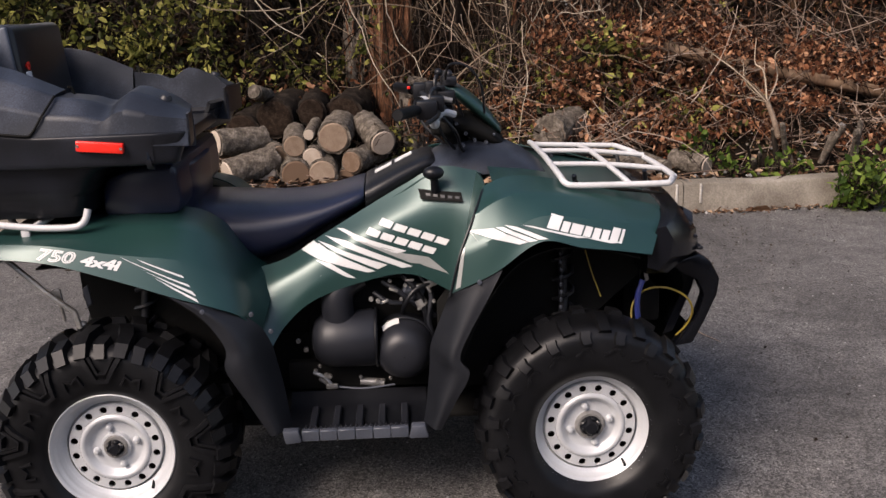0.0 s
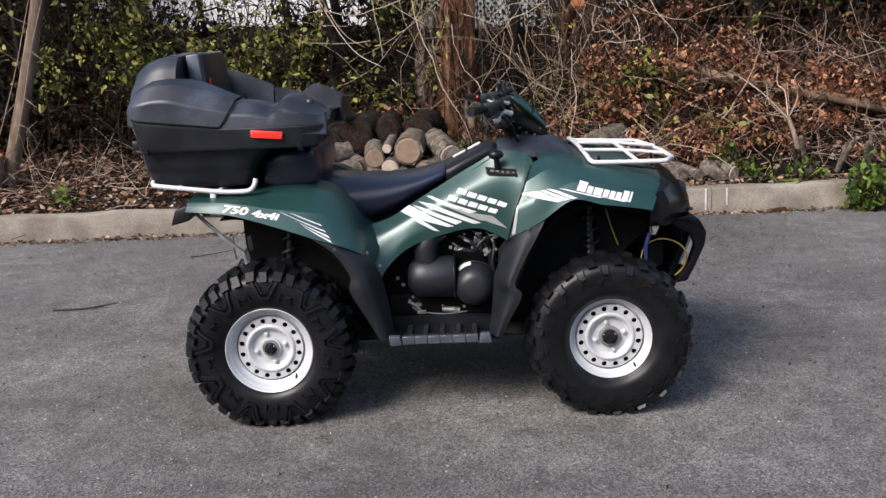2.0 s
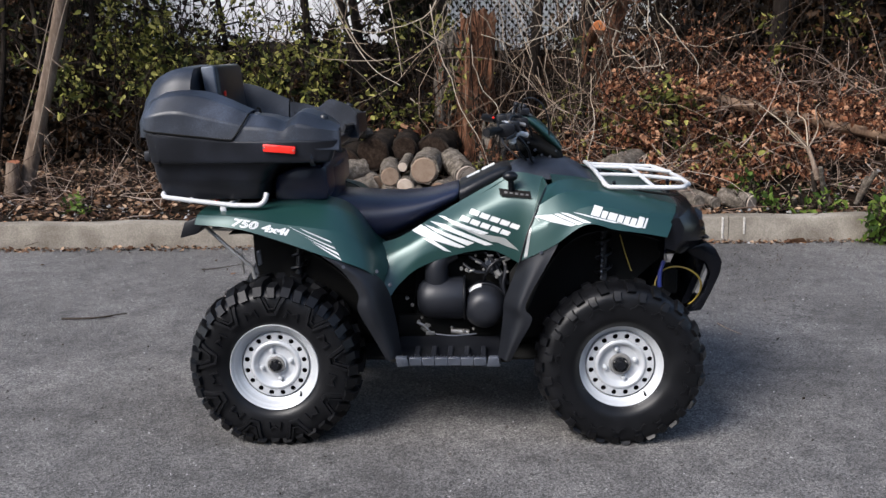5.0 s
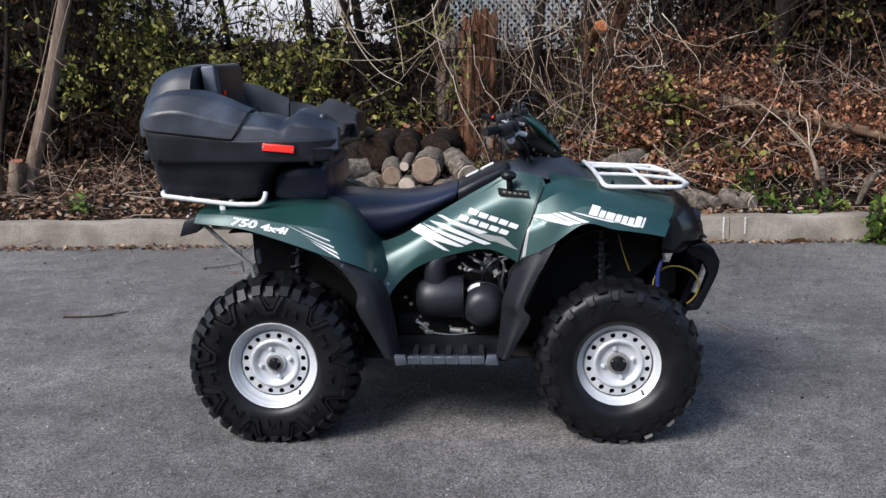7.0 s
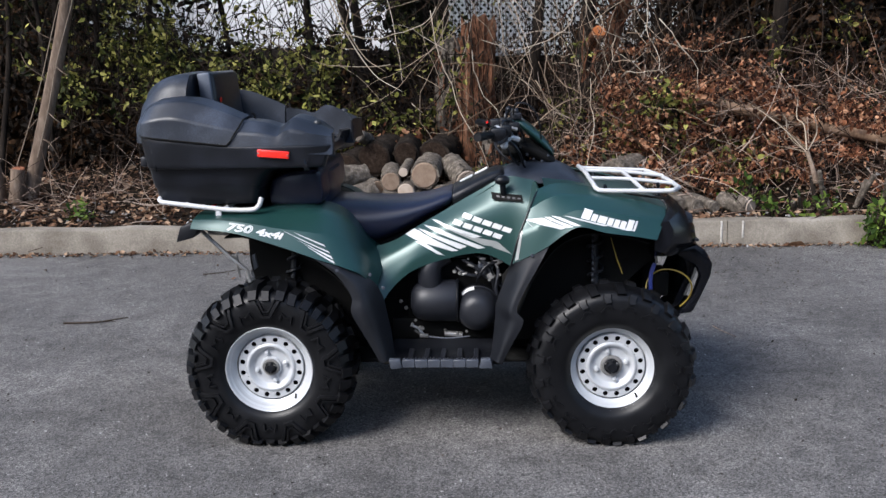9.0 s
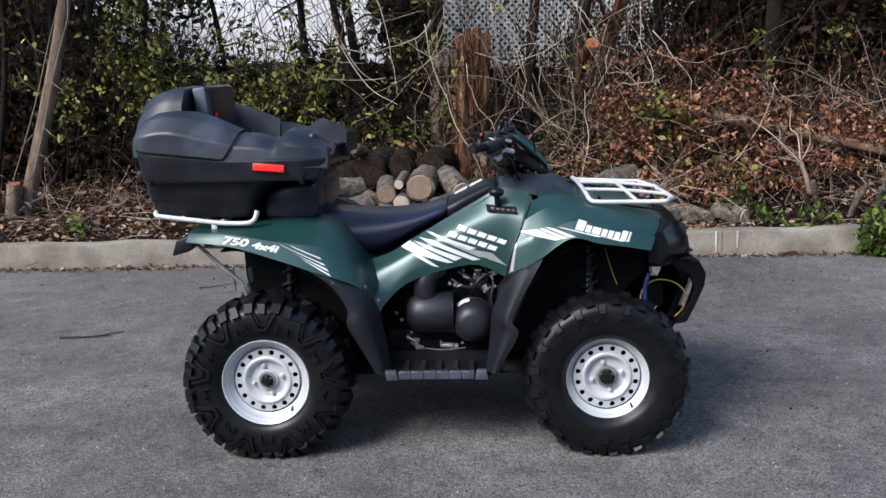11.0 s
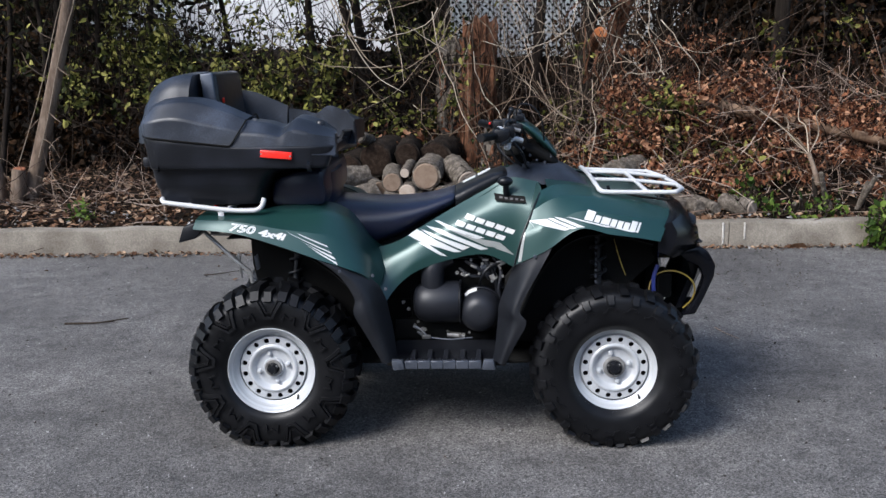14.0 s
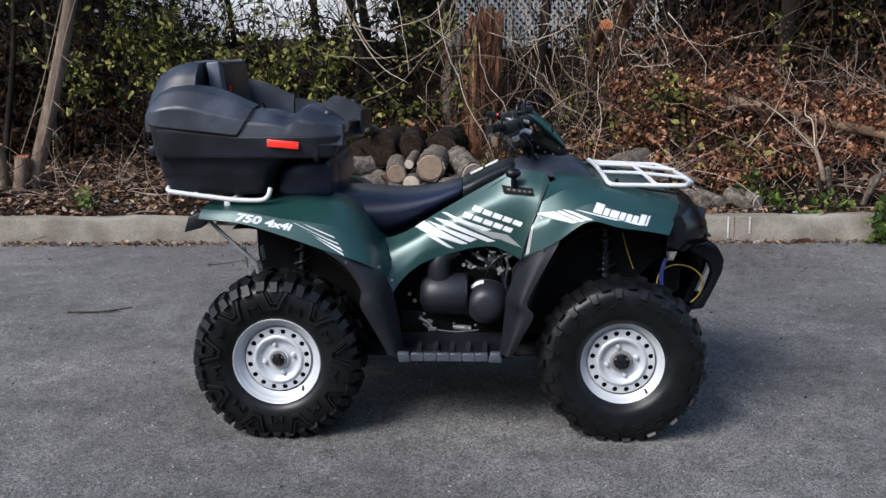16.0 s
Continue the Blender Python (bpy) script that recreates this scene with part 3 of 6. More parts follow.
def ragged_stump(label, x, y, top, r, mat):
    s = thing("broken_stump", label, "stump")
    b = np.array(on_land(x, y, -.15))
    rings = []
    for f in np.linspace(0, 1, 30):
        ring = []
        for a in range(36):
            t = 2 * math.pi * a / 36
            rr = r * (1.25 - .3 * f) * (1 + .12 * math.sin(3 * t + 3 * f) + .07 * math.sin(9 * t + f) + .05 * math.sin(17 * t + 3 * f))
            z = b[2] + (top - b[2]) * f + (.09 * math.sin(4 * t) + .05 * math.sin(11 * t) if f > .95 else 0)
            rr *= 1 + .22 * noise.noise((3 * math.cos(t) + x * 7, 3 * math.sin(t), z * 5)) + .10 * noise.noise((9 * math.cos(t), 9 * math.sin(t), z * 9))
            ring.append((x + .06 * f + rr * math.cos(t), y + rr * math.sin(t), z))
        rings.append(ring)
    part("bark", loft(rings), mat, s, "", 60)
    for i in range(70):
        t = rnd.uniform(math.pi * 1.05, math.pi * 1.95)
        q = np.array((x + .03 + r * 1.02 * math.cos(t), y + r * 1.02 * math.sin(t), rnd.uniform(b[2] + .3, top - .05)))
        ln, wd = rnd.uniform(.02, .09), rnd.uniform(.003, .008)
        lean = rnd.normal(0, .02)
        part("bark_strip", patch([[q + (dx * wd + lean * dz, -.006 + .004 * abs(dx) - .010 * dz * dz, dz * ln) for dx in (-1, 0, 1)] for dz in (-1, -.3, .4, 1)], 5, 3, .006), BARK_RED if rnd.random() < .5 else BARK_DARK, s)
    return s


ragged_stump("broken reddish-brown dead trunk with flaking bark", .065, 5.3, 1.68, .150, BARK_RED)
ragged_stump("short grey broken trunk beside the red one", -.20, 5.45, 1.50, .11, LOG_BARK)
ragged_stump("grey splintered stump among the logs", .20, 4.45, .72, .10, LOG_BARK)
cut_tree = tree("dark trunk with a freshly sawn orange branch end", on_land(1.08, 5.3), (1.28, 5.5, 4.0), .075, 4, BARK_DARK)
part("sawn_branch", tube([(1.17, 5.32, 1.50), (1.185, 5.15, 1.58), (1.19, 4.98, 1.605)], .062, 14, .95), BARK_RED, cut_tree)
part("sawn_face", moved(turned([(-.004, .001), (-.003, .054), (.006, .060)], 18, "y"), pose(1.19, 4.975, 1.606, 12, 0, 0)), CUT_FRESH, cut_tree, "bright orange sawn face")
tree("leaning trunk hung with dry vines", on_land(1.25, 5.6), (2.0, 5.9, 4.0), .08, 5, BARK_RED)


# ---- logs ----
def log(label, a, b, r, group="", mat=LOG_BARK, name="log", end=None):
    a, b = np.array(a, float), np.array(b, float)
    s = thing(name, label, "log", group)
    line = np.array([a + (b - a) * f for f in np.linspace(0, 1, 9)])
    v, f = tube(np.array([a + (b - a) * k for k in np.linspace(0, 1, 16)]), r, 30)
    v = [tuple(Vector(q) + r * .13 * noise.noise_vector(Vector(q) * 22) + r * .07 * noise.noise_vector(Vector(q) * 60)) for q in v]
    part("bark", (v, f), mat, s, "", 60)
    w = (a - b) / np.linalg.norm(a - b)
    turn = Vector(w).to_track_quat("Z", "Y").to_matrix().to_4x4()
    part("cut_end", moved(turned([(.004, .001), (.0045, r * .3), (.003, r * .6), (.004, r * .82), (-.004, r * .9)], 20, "z"), Matrix.Translation(a + w * .010) @ turn), end or CUT_WOOD, s, "darker rough end" if end else "pale sawn end")
    return s


for x, y, z, r, dx in ((-.83, 3.95, .245, .105, -.05), (-.594, 3.93, .235, .11, -.04), (-.407, 3.93, .235, .105, .02), (-.20, 3.95, .305, .085, .22), (-.599, 4.0, .425, .085, -.03), (-.321, 4.0, .475, .118, .03), (-.496, 4.02, .50, .042, .02), (-.475, 3.98, .345, .075, .06), (-.25, 3.98, .19, .07, .05), (-.72, 4.08, .36, .07, -.2)):
    log("sawn firewood log with a pale cut end", (x, y, z), (x + dx, y + .42, z + .03), r, "logs stacked on the bank")
for a, b, r in (((-1.15, 4.02, .46), (-.85, 4.25, .44), .10), ((-1.05, 3.85, .27), (-.75, 4.05, .33), .10), ((.02, 4.05, .42), (-.12, 4.4, .52), .10)):
    log("grey rough-barked log lying sideways", a, b, r, "logs stacked on the bank")
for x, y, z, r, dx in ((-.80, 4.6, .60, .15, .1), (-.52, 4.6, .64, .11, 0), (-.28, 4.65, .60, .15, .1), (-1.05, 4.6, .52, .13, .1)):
    log("dark log in the second row", (x, y, z - .05), (x + dx, y + .5, z - .02), r, "dark logs behind the stack", BARK_DARK, "log", DARK_END)
log("grey weathered log end resting on the dark logs", (-.92, 4.5, .765), (-.86, 4.8, .70), .055, "logs stacked on the bank", LOG_BARK, "log", LOG_BARK)
log("fat pale log behind the front rack", (1.20, 4.0, .45), (1.45, 4.35, .47), .13, "logs stacked on the bank", LOG_BARK, "log", LOG_BARK)
log("short sawn log lying by the kerb", (2.235, 3.68, .235), (2.06, 3.88, .26), .072, "logs stacked on the bank", LOG_BARK)
for x, y, z, r in ((1.70, 3.72, .25, .062), (1.83, 3.66, .245, .055), (1.965, 3.69, .235, .048)):
    log("small grey weathered log end", (x, y, z), (x - .14, y + .4, z + .03), r, "small cut ends by the kerb", LOG_BARK, "log", LOG_BARK)
log("long pale fallen trunk lying across the brush", (4.3, 4.45, .50), (2.0, 4.65, 1.02), .045, "", TAN_WOOD, "fallen_log")
dead_branch = thing("dead_branch", "pale bare forked branch with a sawn end in the brush", "branch")
part("limb", tube([(2.775, 3.80, .40), (2.765, 3.86, .50), (2.74, 3.95, .63)], .021, 12, .8, smooth=10), BARK_GREY, dead_branch)
part("cut_end", moved(turned([(0, .001), (.003, .014), (-.003, .019)], 14, "z"), pose(2.776, 3.797, .397, 155, 0, 0)), CUT_WOOD, dead_branch, "pale sawn end")
for tip, r in (((2.30, 4.10, 1.02), .010), ((2.46, 4.06, .90), .008), ((2.38, 4.0, .80), .007), ((2.70, 4.12, 1.06), .009), ((2.86, 4.08, .98), .007), ((2.62, 4.05, .86), .006)):
    e = np.array(tip)
    b0 = np.array((2.74, 3.95, .63))
    part("fork", tube(glide([b0, b0 + (e - b0) * .4 + rnd.normal(0, .03, 3), b0 + (e - b0) * .75 + rnd.normal(0, .04, 3), e], 14), r, 6, .35), TWIG_PALE, dead_branch)


for i in range(13):
    x = 2.62 + i * .068 + rnd.normal(0, .03)
    log("short grey broken stick standing in the leaf litter", (x + rnd.normal(0, .07), 3.80 + rnd.normal(0, .06), .40 + rnd.uniform(-.14, .10)), (x, 3.88 + rnd.normal(0, .04), .14), rnd.uniform(.010, .022), "broken sticks at the edge of the brush", LOG_BARK if i % 3 else BARK_DARK, "cut_stick", LOG_BARK)


# ---- shrubs ----
def shrub(label, x, y, stems, height, spread, leaves, leaf=LEAF_GREEN, wood=TWIG_DARK, size=.070, low=.1, thin=.7):
    s = thing("shrub", label, "shrub", "shrubs on the bank")
    lines, spots = [], []
    for _ in range(stems):
        b = on_land(x + rnd.normal(0, spread * .3), y + rnd.normal(0, spread * .25), -.03)
        stem = wander(b, (rnd.normal(0, .35), rnd.normal(-.1, .3), 1), height * rnd.uniform(.6, 1.1), 10, .28, .01)
        lines.append((stem, .010, .35))
        for _ in range(8):
            q = stem[rnd.integers(2, 11)]
            sub = wander(q, (rnd.normal(0, 1), rnd.normal(-.2, 1), rnd.normal(.2, .5)), spread * rnd.uniform(.3, .8), 6, .5, .03)
            lines.append((sub, .005, .4))
            spots += list(sub[1:])
        spots += list(stem[3:])
    part("stem", twig_mass(lines, wood, "stem"), wood, s)
    spots = np.array(spots)
    spots = spots[spots[:, 2] > np.where(spots[:, 1] > kerb_line(spots[:, 0]), land(spots[:, 0], spots[:, 1]), 0) + low]
    leaves = int(leaves * thin)
    knots = spots[rnd.integers(0, len(spots), max(6, leaves // 14))]
    weight = rnd.random(len(knots)) ** 2 + .03
    pick = knots[rnd.choice(len(knots), leaves, p=weight / weight.sum())] + rnd.normal(0, .055, (leaves, 3)) * (1, 1, 1.3)
    part("foliage", leaf_cloud(thinned(pick), size, leaf, "foliage"), leaf, s)
    return s


for x, y, h, sp, lv in ((-3.3, 5.6, 2.0, .6, 700), (-2.7, 5.3, 1.6, .7, 1300), (-2.1, 5.3, 1.5, .7, 1300), (-1.6, 5.1, 1.2, .6, 1100), (-1.1, 5.3, 1.2, .6, 1000), (-.7, 5.6, 1.4, .6, 900), (-3.1, 6.2, 2.4, .7, 1300), (-2.2, 6.6, 2.0, .6, 260), (-.35, 6.2, 2.2, .6, 1000), (-3.9, 6.0, 2.4, .7, 260), (-1.2, 6.9, 2.0, .5, 160), (-4.7, 6.4, 2.4, .9, 200)):
    shrub("leggy shrub with yellow-green autumn leaves", x, y, 9, h, sp, lv, size=.051, low=.7 if x < -1.9 else .15, thin=.75 if x < -1.9 else 1.1)
for x, y, h, sp, lv in ((.05, 4.35, .45, .3, 160), (.85, 5.4, 1.3, .5, 260), (1.5, 4.7, .8, .6, 300), (1.9, 4.6, .7, .5, 200), (4.0, 6.0, 1.6, .7, 420)):
    shrub("sparse shrub with a few olive leaves", x, y, 7, h, sp, lv, size=.052)
for x, y, h, sp, lv in ((2.22, 3.80, .32, .10, 110), (2.45, 3.64, .12, .08, 55), (2.72, 3.62, .16, .09, 80), (2.86, 3.64, .10, .07, 40), (3.07, 3.24, .40, .12, 330), (3.17, 3.22, .36, .12, 300), (-3.05, 3.75, .10, .12, 70)):
    shrub("fresh green weeds beside the kerb", x, y, 9, h, sp, lv, LEAF_FRESH, TWIG_DARK, .050, .0, 1.0)

# ---- brush heap of dead branches and leaves ----
lines = []
for _ in range(1050):
    x, y = rnd.uniform(.5, 5.2), rnd.uniform(3.9, 6.6)
    y = min(y, 5.2) if x > 2.7 else y
    z = float(land(np.array(x), np.array(y))) + rnd.uniform(0, .5) * min(1, (y - 3.6))
    lines.append((wander((x, y, z), (rnd.normal(0, 1), rnd.normal(-.2, .6), rnd.normal(.15, .45)), rnd.uniform(.3, 1.1), 6, .35, .02), rnd.uniform(.002, .006), .4))
for _ in range(380):
    x, y = rnd.uniform(1.0, 4.6), rnd.choice([rnd.uniform(3.9, 4.25), rnd.uniform(4.75, 5.3)])
    z = float(land(np.array(x), np.array(y))) + (rnd.uniform(.1, .35) if y < 4.4 else rnd.uniform(.3, .8))
    lines.append((wander((x, y, z), (rnd.normal(0, .7), rnd.normal(-.3, .3), rnd.normal(-.7, .4)), rnd.uniform(.25, .9), 7, .3, .03), rnd.uniform(.002, .0055), .4))
for _ in range(300):
    x, y = rnd.uniform(-4.2, -1.3), rnd.uniform(3.75, 5.2)
    lines.append((wander(on_land(x, y, .01), (rnd.normal(0, 1), rnd.normal(-.1, .5), abs(rnd.normal(.3, .5))), rnd.uniform(.2, .8), 6, .3, .02), rnd.uniform(.002, .005), .4))
tagged(new("brush_twigs", twig_mass(lines, TWIG, "brush_twigs", 3)), "tangle of dry grey-brown branches on the bank", "brushwood", kind="stuff")
lines = []
for _ in range(215):
    x, y = rnd.uniform(-.1, 2.2), rnd.uniform(4.8, 6.4)
    lines.append((wander(on_land(x, y), (rnd.normal(0, .25), rnd.normal(-.05, .2), 1), rnd.uniform(.8, 2.2), 9, .22, .01), rnd.uniform(.002, .007), .4))
for _ in range(430):
    x, y = rnd.uniform(-5.5, 3.6), rnd.uniform(5.2, 7.8)
    lines.append((wander(on_land(x, y), (rnd.normal(0, .3), rnd.normal(-.05, .2), 1), rnd.uniform(1.0, 2.6), 9, .25, .01), rnd.uniform(.003, .008), .4))
tagged(new("dry_stems", twig_mass(lines, TWIG_DARK, "dry_stems", 4)), "dry upright stems and vines in front of the fence", "brushwood", kind="stuff")
lines = []
for _ in range(46):
    x, z = rnd.uniform(-1.6, 2.2), rnd.uniform(.9, 2.4)
    lines.append((wander((x, rnd.uniform(4.7, 5.6), z), (rnd.normal(0, 1), rnd.normal(0, .3), rnd.normal(0, .6)), rnd.uniform(.5, 1.4), 10, .25, .04), rnd.uniform(.003, .006), .4))
for _ in range(115):
    x = rnd.uniform(-.3, 1.7)
    lines.append((wander((x, rnd.uniform(4.5, 5.4), rnd.uniform(1.2, 2.9)), (rnd.normal(0, .25), rnd.normal(0, .1), -1), rnd.uniform(.7, 1.7), 12, .42, -.02), rnd.uniform(.002, .005), .6))
for s, e, dip in (((-1.3, 4.9, 2.2), (-.55, 4.8, 1.12), -.3), ((-1.25, 4.9, 2.2), (-.7, 4.8, 1.3), -.25), ((-.15, 4.6, .75), (.85, 4.7, 1.05), .18), ((.55, 4.7, .75), (1.1, 4.7, 1.05), .12), ((-.2, 4.9, 1.35), (.7, 4.9, 1.15), .12), ((2.0, 4.7, 1.1), (2.6, 4.8, 1.2), .1)):
    s, e = np.array(s), np.array(e)
    lines.append((glide([s, s + (e - s) * .3 + (0, 0, dip * .6), s + (e - s) * .65 + (0, 0, dip * .7), e], 16), .0075, .4))
tagged(new("pale_vines", twig_mass(lines, TWIG_PALE, "pale_vines", 5)), "pale bare arching vines and branches", "brushwood", kind="stuff")


def heap_points(n, x0, x1, y0, y1, thick, clump=.16):
    """Places on and above the bank, gathered in clumps."""
    k = n // 30
    c = np.stack([rnd.uniform(x0, x1, k), rnd.uniform(y0, y1, k), np.zeros(k)], 1)
    c[:, 2] = land(c[:, 0], c[:, 1]) + rnd.uniform(0, 1, len(c)) ** 1.4 * thick * np.clip((c[:, 1] - y0) / 1.0 + .25, 0, 1)
    p = c[rnd.integers(0, len(c), n)] + rnd.normal(0, clump, (n, 3)) * (1, .8, .6)
    p[:, 2] = np.maximum(p[:, 2], land(p[:, 0], p[:, 1]) + .01)
    return p


brown = np.concatenate([heap_points(60000, 1.25, 5.4, 3.95, 6.0, .80, .07), heap_points(7000, 1.9, 5.6, 5.2, 6.6, 1.15, .10), heap_points(10000, 1.6, 2.9, 4.75, 5.5, 1.05, .08), heap_points(4000, .2, 1.6, 4.4, 5.6, .35)])
hollow = np.array([noise.noise((q[0] * 2.6, q[1] * 1.6, q[2] * 3.4)) + .5 * noise.noise((q[0] * 6, q[1] * 4, q[2] * 7)) for q in brown])
brown = brown[hollow > -.07]
brown = brown[~((brown[:, 0] > 2.55) & (brown[:, 2] > 1.30 - .28 * np.clip((brown[:, 0] - 2.3) / .9, 0, 1)) & (rnd.random(len(brown)) < .93))]
log_height = 1.02 - (brown[:, 0] - 2.0) * .52 / 2.3
brown = brown[~((brown[:, 0] > 2.15) & (brown[:, 1] < 4.72) & (np.abs(brown[:, 2] - log_height + .02) < .075))]
tagged(new("dead_leaves", leaf_cloud(brown, .038, LEAF_BROWN, "dead_leaves", 0, .9)), "withered brown leaves hanging on the brush heap", "leaves", kind="stuff")
olive = np.concatenate([heap_points(800, 1.1, 2.6, 4.1, 5.4, .5), heap_points(700, 3.4, 5.2, 5.6, 7, 1.2)])
tagged(new("olive_leaves", leaf_cloud(olive, .05, LEAF_GREEN, "olive_leaves")), "olive leaves among the dead brush", "leaves", kind="stuff")
x, d = rnd.uniform(-6, 6, 15000), rnd.uniform(.17, 3.2, 15000) ** 1.0
y = kerb_line(x) + d
lit = np.stack([x, y, land(x, y) + rnd.uniform(.004, .03, 15000)], 1)
tagged(new("leaf_litter", leaf_cloud(lit, .05, LITTER, "leaf_litter", .75)), "fallen brown leaves covering the bank", "leaves", kind="stuff")
x = rnd.uniform(-5, 5, 1700)
y = kerb_line(x) - np.abs(rnd.normal(0, .05, 1700)) - .01
tagged(new("gutter_leaves", leaf_cloud(np.stack([x, y, rnd.uniform(.004, .015, 1700)], 1), .032, LITTER, "gutter_leaves", .85)), "bits of dead leaves along the foot of the kerb", "leaves", kind="stuff")
# Foliage beyond the fence, its shade put into the leaf colour.
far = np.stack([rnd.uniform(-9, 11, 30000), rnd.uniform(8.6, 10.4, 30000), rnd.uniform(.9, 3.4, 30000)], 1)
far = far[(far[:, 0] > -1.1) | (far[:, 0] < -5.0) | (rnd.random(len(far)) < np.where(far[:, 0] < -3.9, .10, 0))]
tagged(new("far_foliage", leaf_cloud(far, .17, LEAF_FAR, "far_foliage")), "dull green foliage beyond the fence, darkened for its shade", "foliage", kind="stuff")
# Near-black leaf mass fills the gaps where the thicket lies in shade.
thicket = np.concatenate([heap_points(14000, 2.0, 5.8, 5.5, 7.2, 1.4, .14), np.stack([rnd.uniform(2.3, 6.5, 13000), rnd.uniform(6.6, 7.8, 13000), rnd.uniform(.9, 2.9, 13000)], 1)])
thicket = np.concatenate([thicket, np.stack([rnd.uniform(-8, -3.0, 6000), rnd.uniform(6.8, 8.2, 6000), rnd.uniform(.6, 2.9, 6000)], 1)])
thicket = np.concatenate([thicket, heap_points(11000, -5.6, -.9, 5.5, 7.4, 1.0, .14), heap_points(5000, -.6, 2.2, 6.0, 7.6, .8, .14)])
tagged(new("dark_thicket", leaf_cloud(thicket, .075, LEAF_SHADE, "dark_thicket")), "dry leaves coloured near black for the thicket's shade", "foliage", kind="stuff")
lines = []
for _ in range(300):
    x, y = rnd.uniform(-5, 5), rnd.uniform(3.5, 4.8)
    lines.append((wander(on_land(x, y, .015), (rnd.normal(0, 1), rnd.normal(0, .5), .02), rnd.uniform(.15, .8), 5, .2, .01), rnd.uniform(.002, .007), .5))
tagged(new("fallen_sticks", twig_mass(lines, TWIG, "fallen_sticks", 4)), "dry sticks lying on the leaf litter", "sticks", kind="stuff")


# ---- on the asphalt ----
def pebbles(n, x0, x1, y0, y1, r0, r1, name, label, lift=None, foot=False):
    verts, faces = [], []
    octo = np.array([(1, 0, 0), (0, 1, 0), (-1, 0, 0), (0, -1, 0), (0, 0, .7), (0, 0, -.7)], float)
    tri = [(0, 1, 4), (1, 2, 4), (2, 3, 4), (3, 0, 4), (1, 0, 5), (2, 1, 5), (3, 2, 5), (0, 3, 5)]
    for _ in range(n):
        x, y, r = rnd.uniform(x0, x1), rnd.uniform(y0, y1), r0 + (r1 - r0) * rnd.random() ** 3
        y += kerb_line(x) if foot else 0
        z = r * .35 if lift is None else lift(x, y) + r * .4
        a = rnd.uniform(0, 6.28)
        q = octo * rnd.uniform(.6, 1.2, (6, 1)) * r
        q = np.stack([q[:, 0] * math.cos(a) - q[:, 1] * math.sin(a) + x, q[:, 0] * math.sin(a) + q[:, 1] * math.cos(a) + y, q[:, 2] + z], 1)
        k = len(verts)
        verts += q.tolist()
        faces += [tuple(i + k for i in f) for f in tri]
    return tagged(new(name, raw_mesh(verts, faces, STONE, name)), label, "gravel", kind="stuff")


pebbles(13000, -3.8, 3.8, -2.6, 3.2, .0012, .006, "grit", "fine pale grit on the asphalt")
pebbles(700, -5, 5, 3.45, 4.3, .006, .032, "stones", "grey stones at the edge of the bank", lambda x, y: float(land(np.array(x), np.array(y))))
pebbles(620, -4.5, 4.5, -.09, .0, .003, .013, "kerb_grit", "pale grit and small stones along the foot of the kerb", foot=True)
n = 1100
x, y = np.abs(rnd.normal(0, 1.1, n)) + .9, 3.15 - np.abs(rnd.normal(0, .9, n))
crumbs = np.concatenate([np.stack([x, y + .035 * x, np.full(n, .003)], 1), np.stack([rnd.uniform(-3.4, 3.4, 900), rnd.uniform(-2, 3.1, 900), np.full(900, .003)], 1)])
tagged(new("leaf_crumbs", leaf_cloud(crumbs, .011, TWIG_DARK, "leaf_crumbs", .85)), "dark crumbs of leaves and bark strewn on the asphalt", "debris", kind="stuff")
twig = thing("fallen_twig", "short pale twig lying on the asphalt", "twig")
part("stem", tube([(1.386, 1.10, .005), (1.41, .99, .008), (1.46, .887, .005)], .0035, 6, .5, smooth=10), TWIG, twig)
twig = thing("fallen_twig", "thin dry forked twig lying on the asphalt", "twig")
part("stem", tube([(-2.20, 1.22, .006), (-2.02, 1.23, .008), (-1.93, 1.28, .010), (-1.87, 1.33, .008)], .0055, 6, .5, smooth=14), TWIG_DARK, twig)
part("fork", tube([(-2.0, 1.235, .008), (-1.93, 1.24, .012), (-1.90, 1.235, .006)], .0035, 5, .5), TWIG_DARK, twig)
twig = thing("fallen_twig", "thin dry twig near the kerb", "twig")
part("stem", tube([(-1.75, 2.45, .005), (-1.65, 2.48, .008), (-1.5, 2.62, .006)], .004, 6, .5, smooth=10), TWIG_DARK, twig)
for x, y in ((-1.52, 2.3), (-1.72, 2.75), (2.55, 3.26), (2.35, 3.18), (1.75, 2.9), (-2.9, 2.6)):
    lf = raw_mesh(*(lambda m: ([tuple(v.co) for v in m.vertices], [tuple(p.vertices) for p in m.polygons]))(leaf_cloud([(x, y, .008)], .06 if x < 2.5 else .09, LITTER, "leaf", .7, 0)), LITTER, "fallen_leaf")
    tagged(new("fallen_leaf", lf), "single dry orange-brown leaf on the asphalt", "leaf", "loose leaves on the asphalt")


# ---- the quad bike: x ahead, the near side at minus y ----
quad = thing("quad_bike", "dark green four-wheeled quad bike with white racks, parked on asphalt", "quad bike")
AXLE, HUB_Z = 0.6445, 0.30


def surface_of(shape):
    return BVHTree.FromPolygons([Vector(q) for q in shape[0]], [list(f) for f in shape[1]])


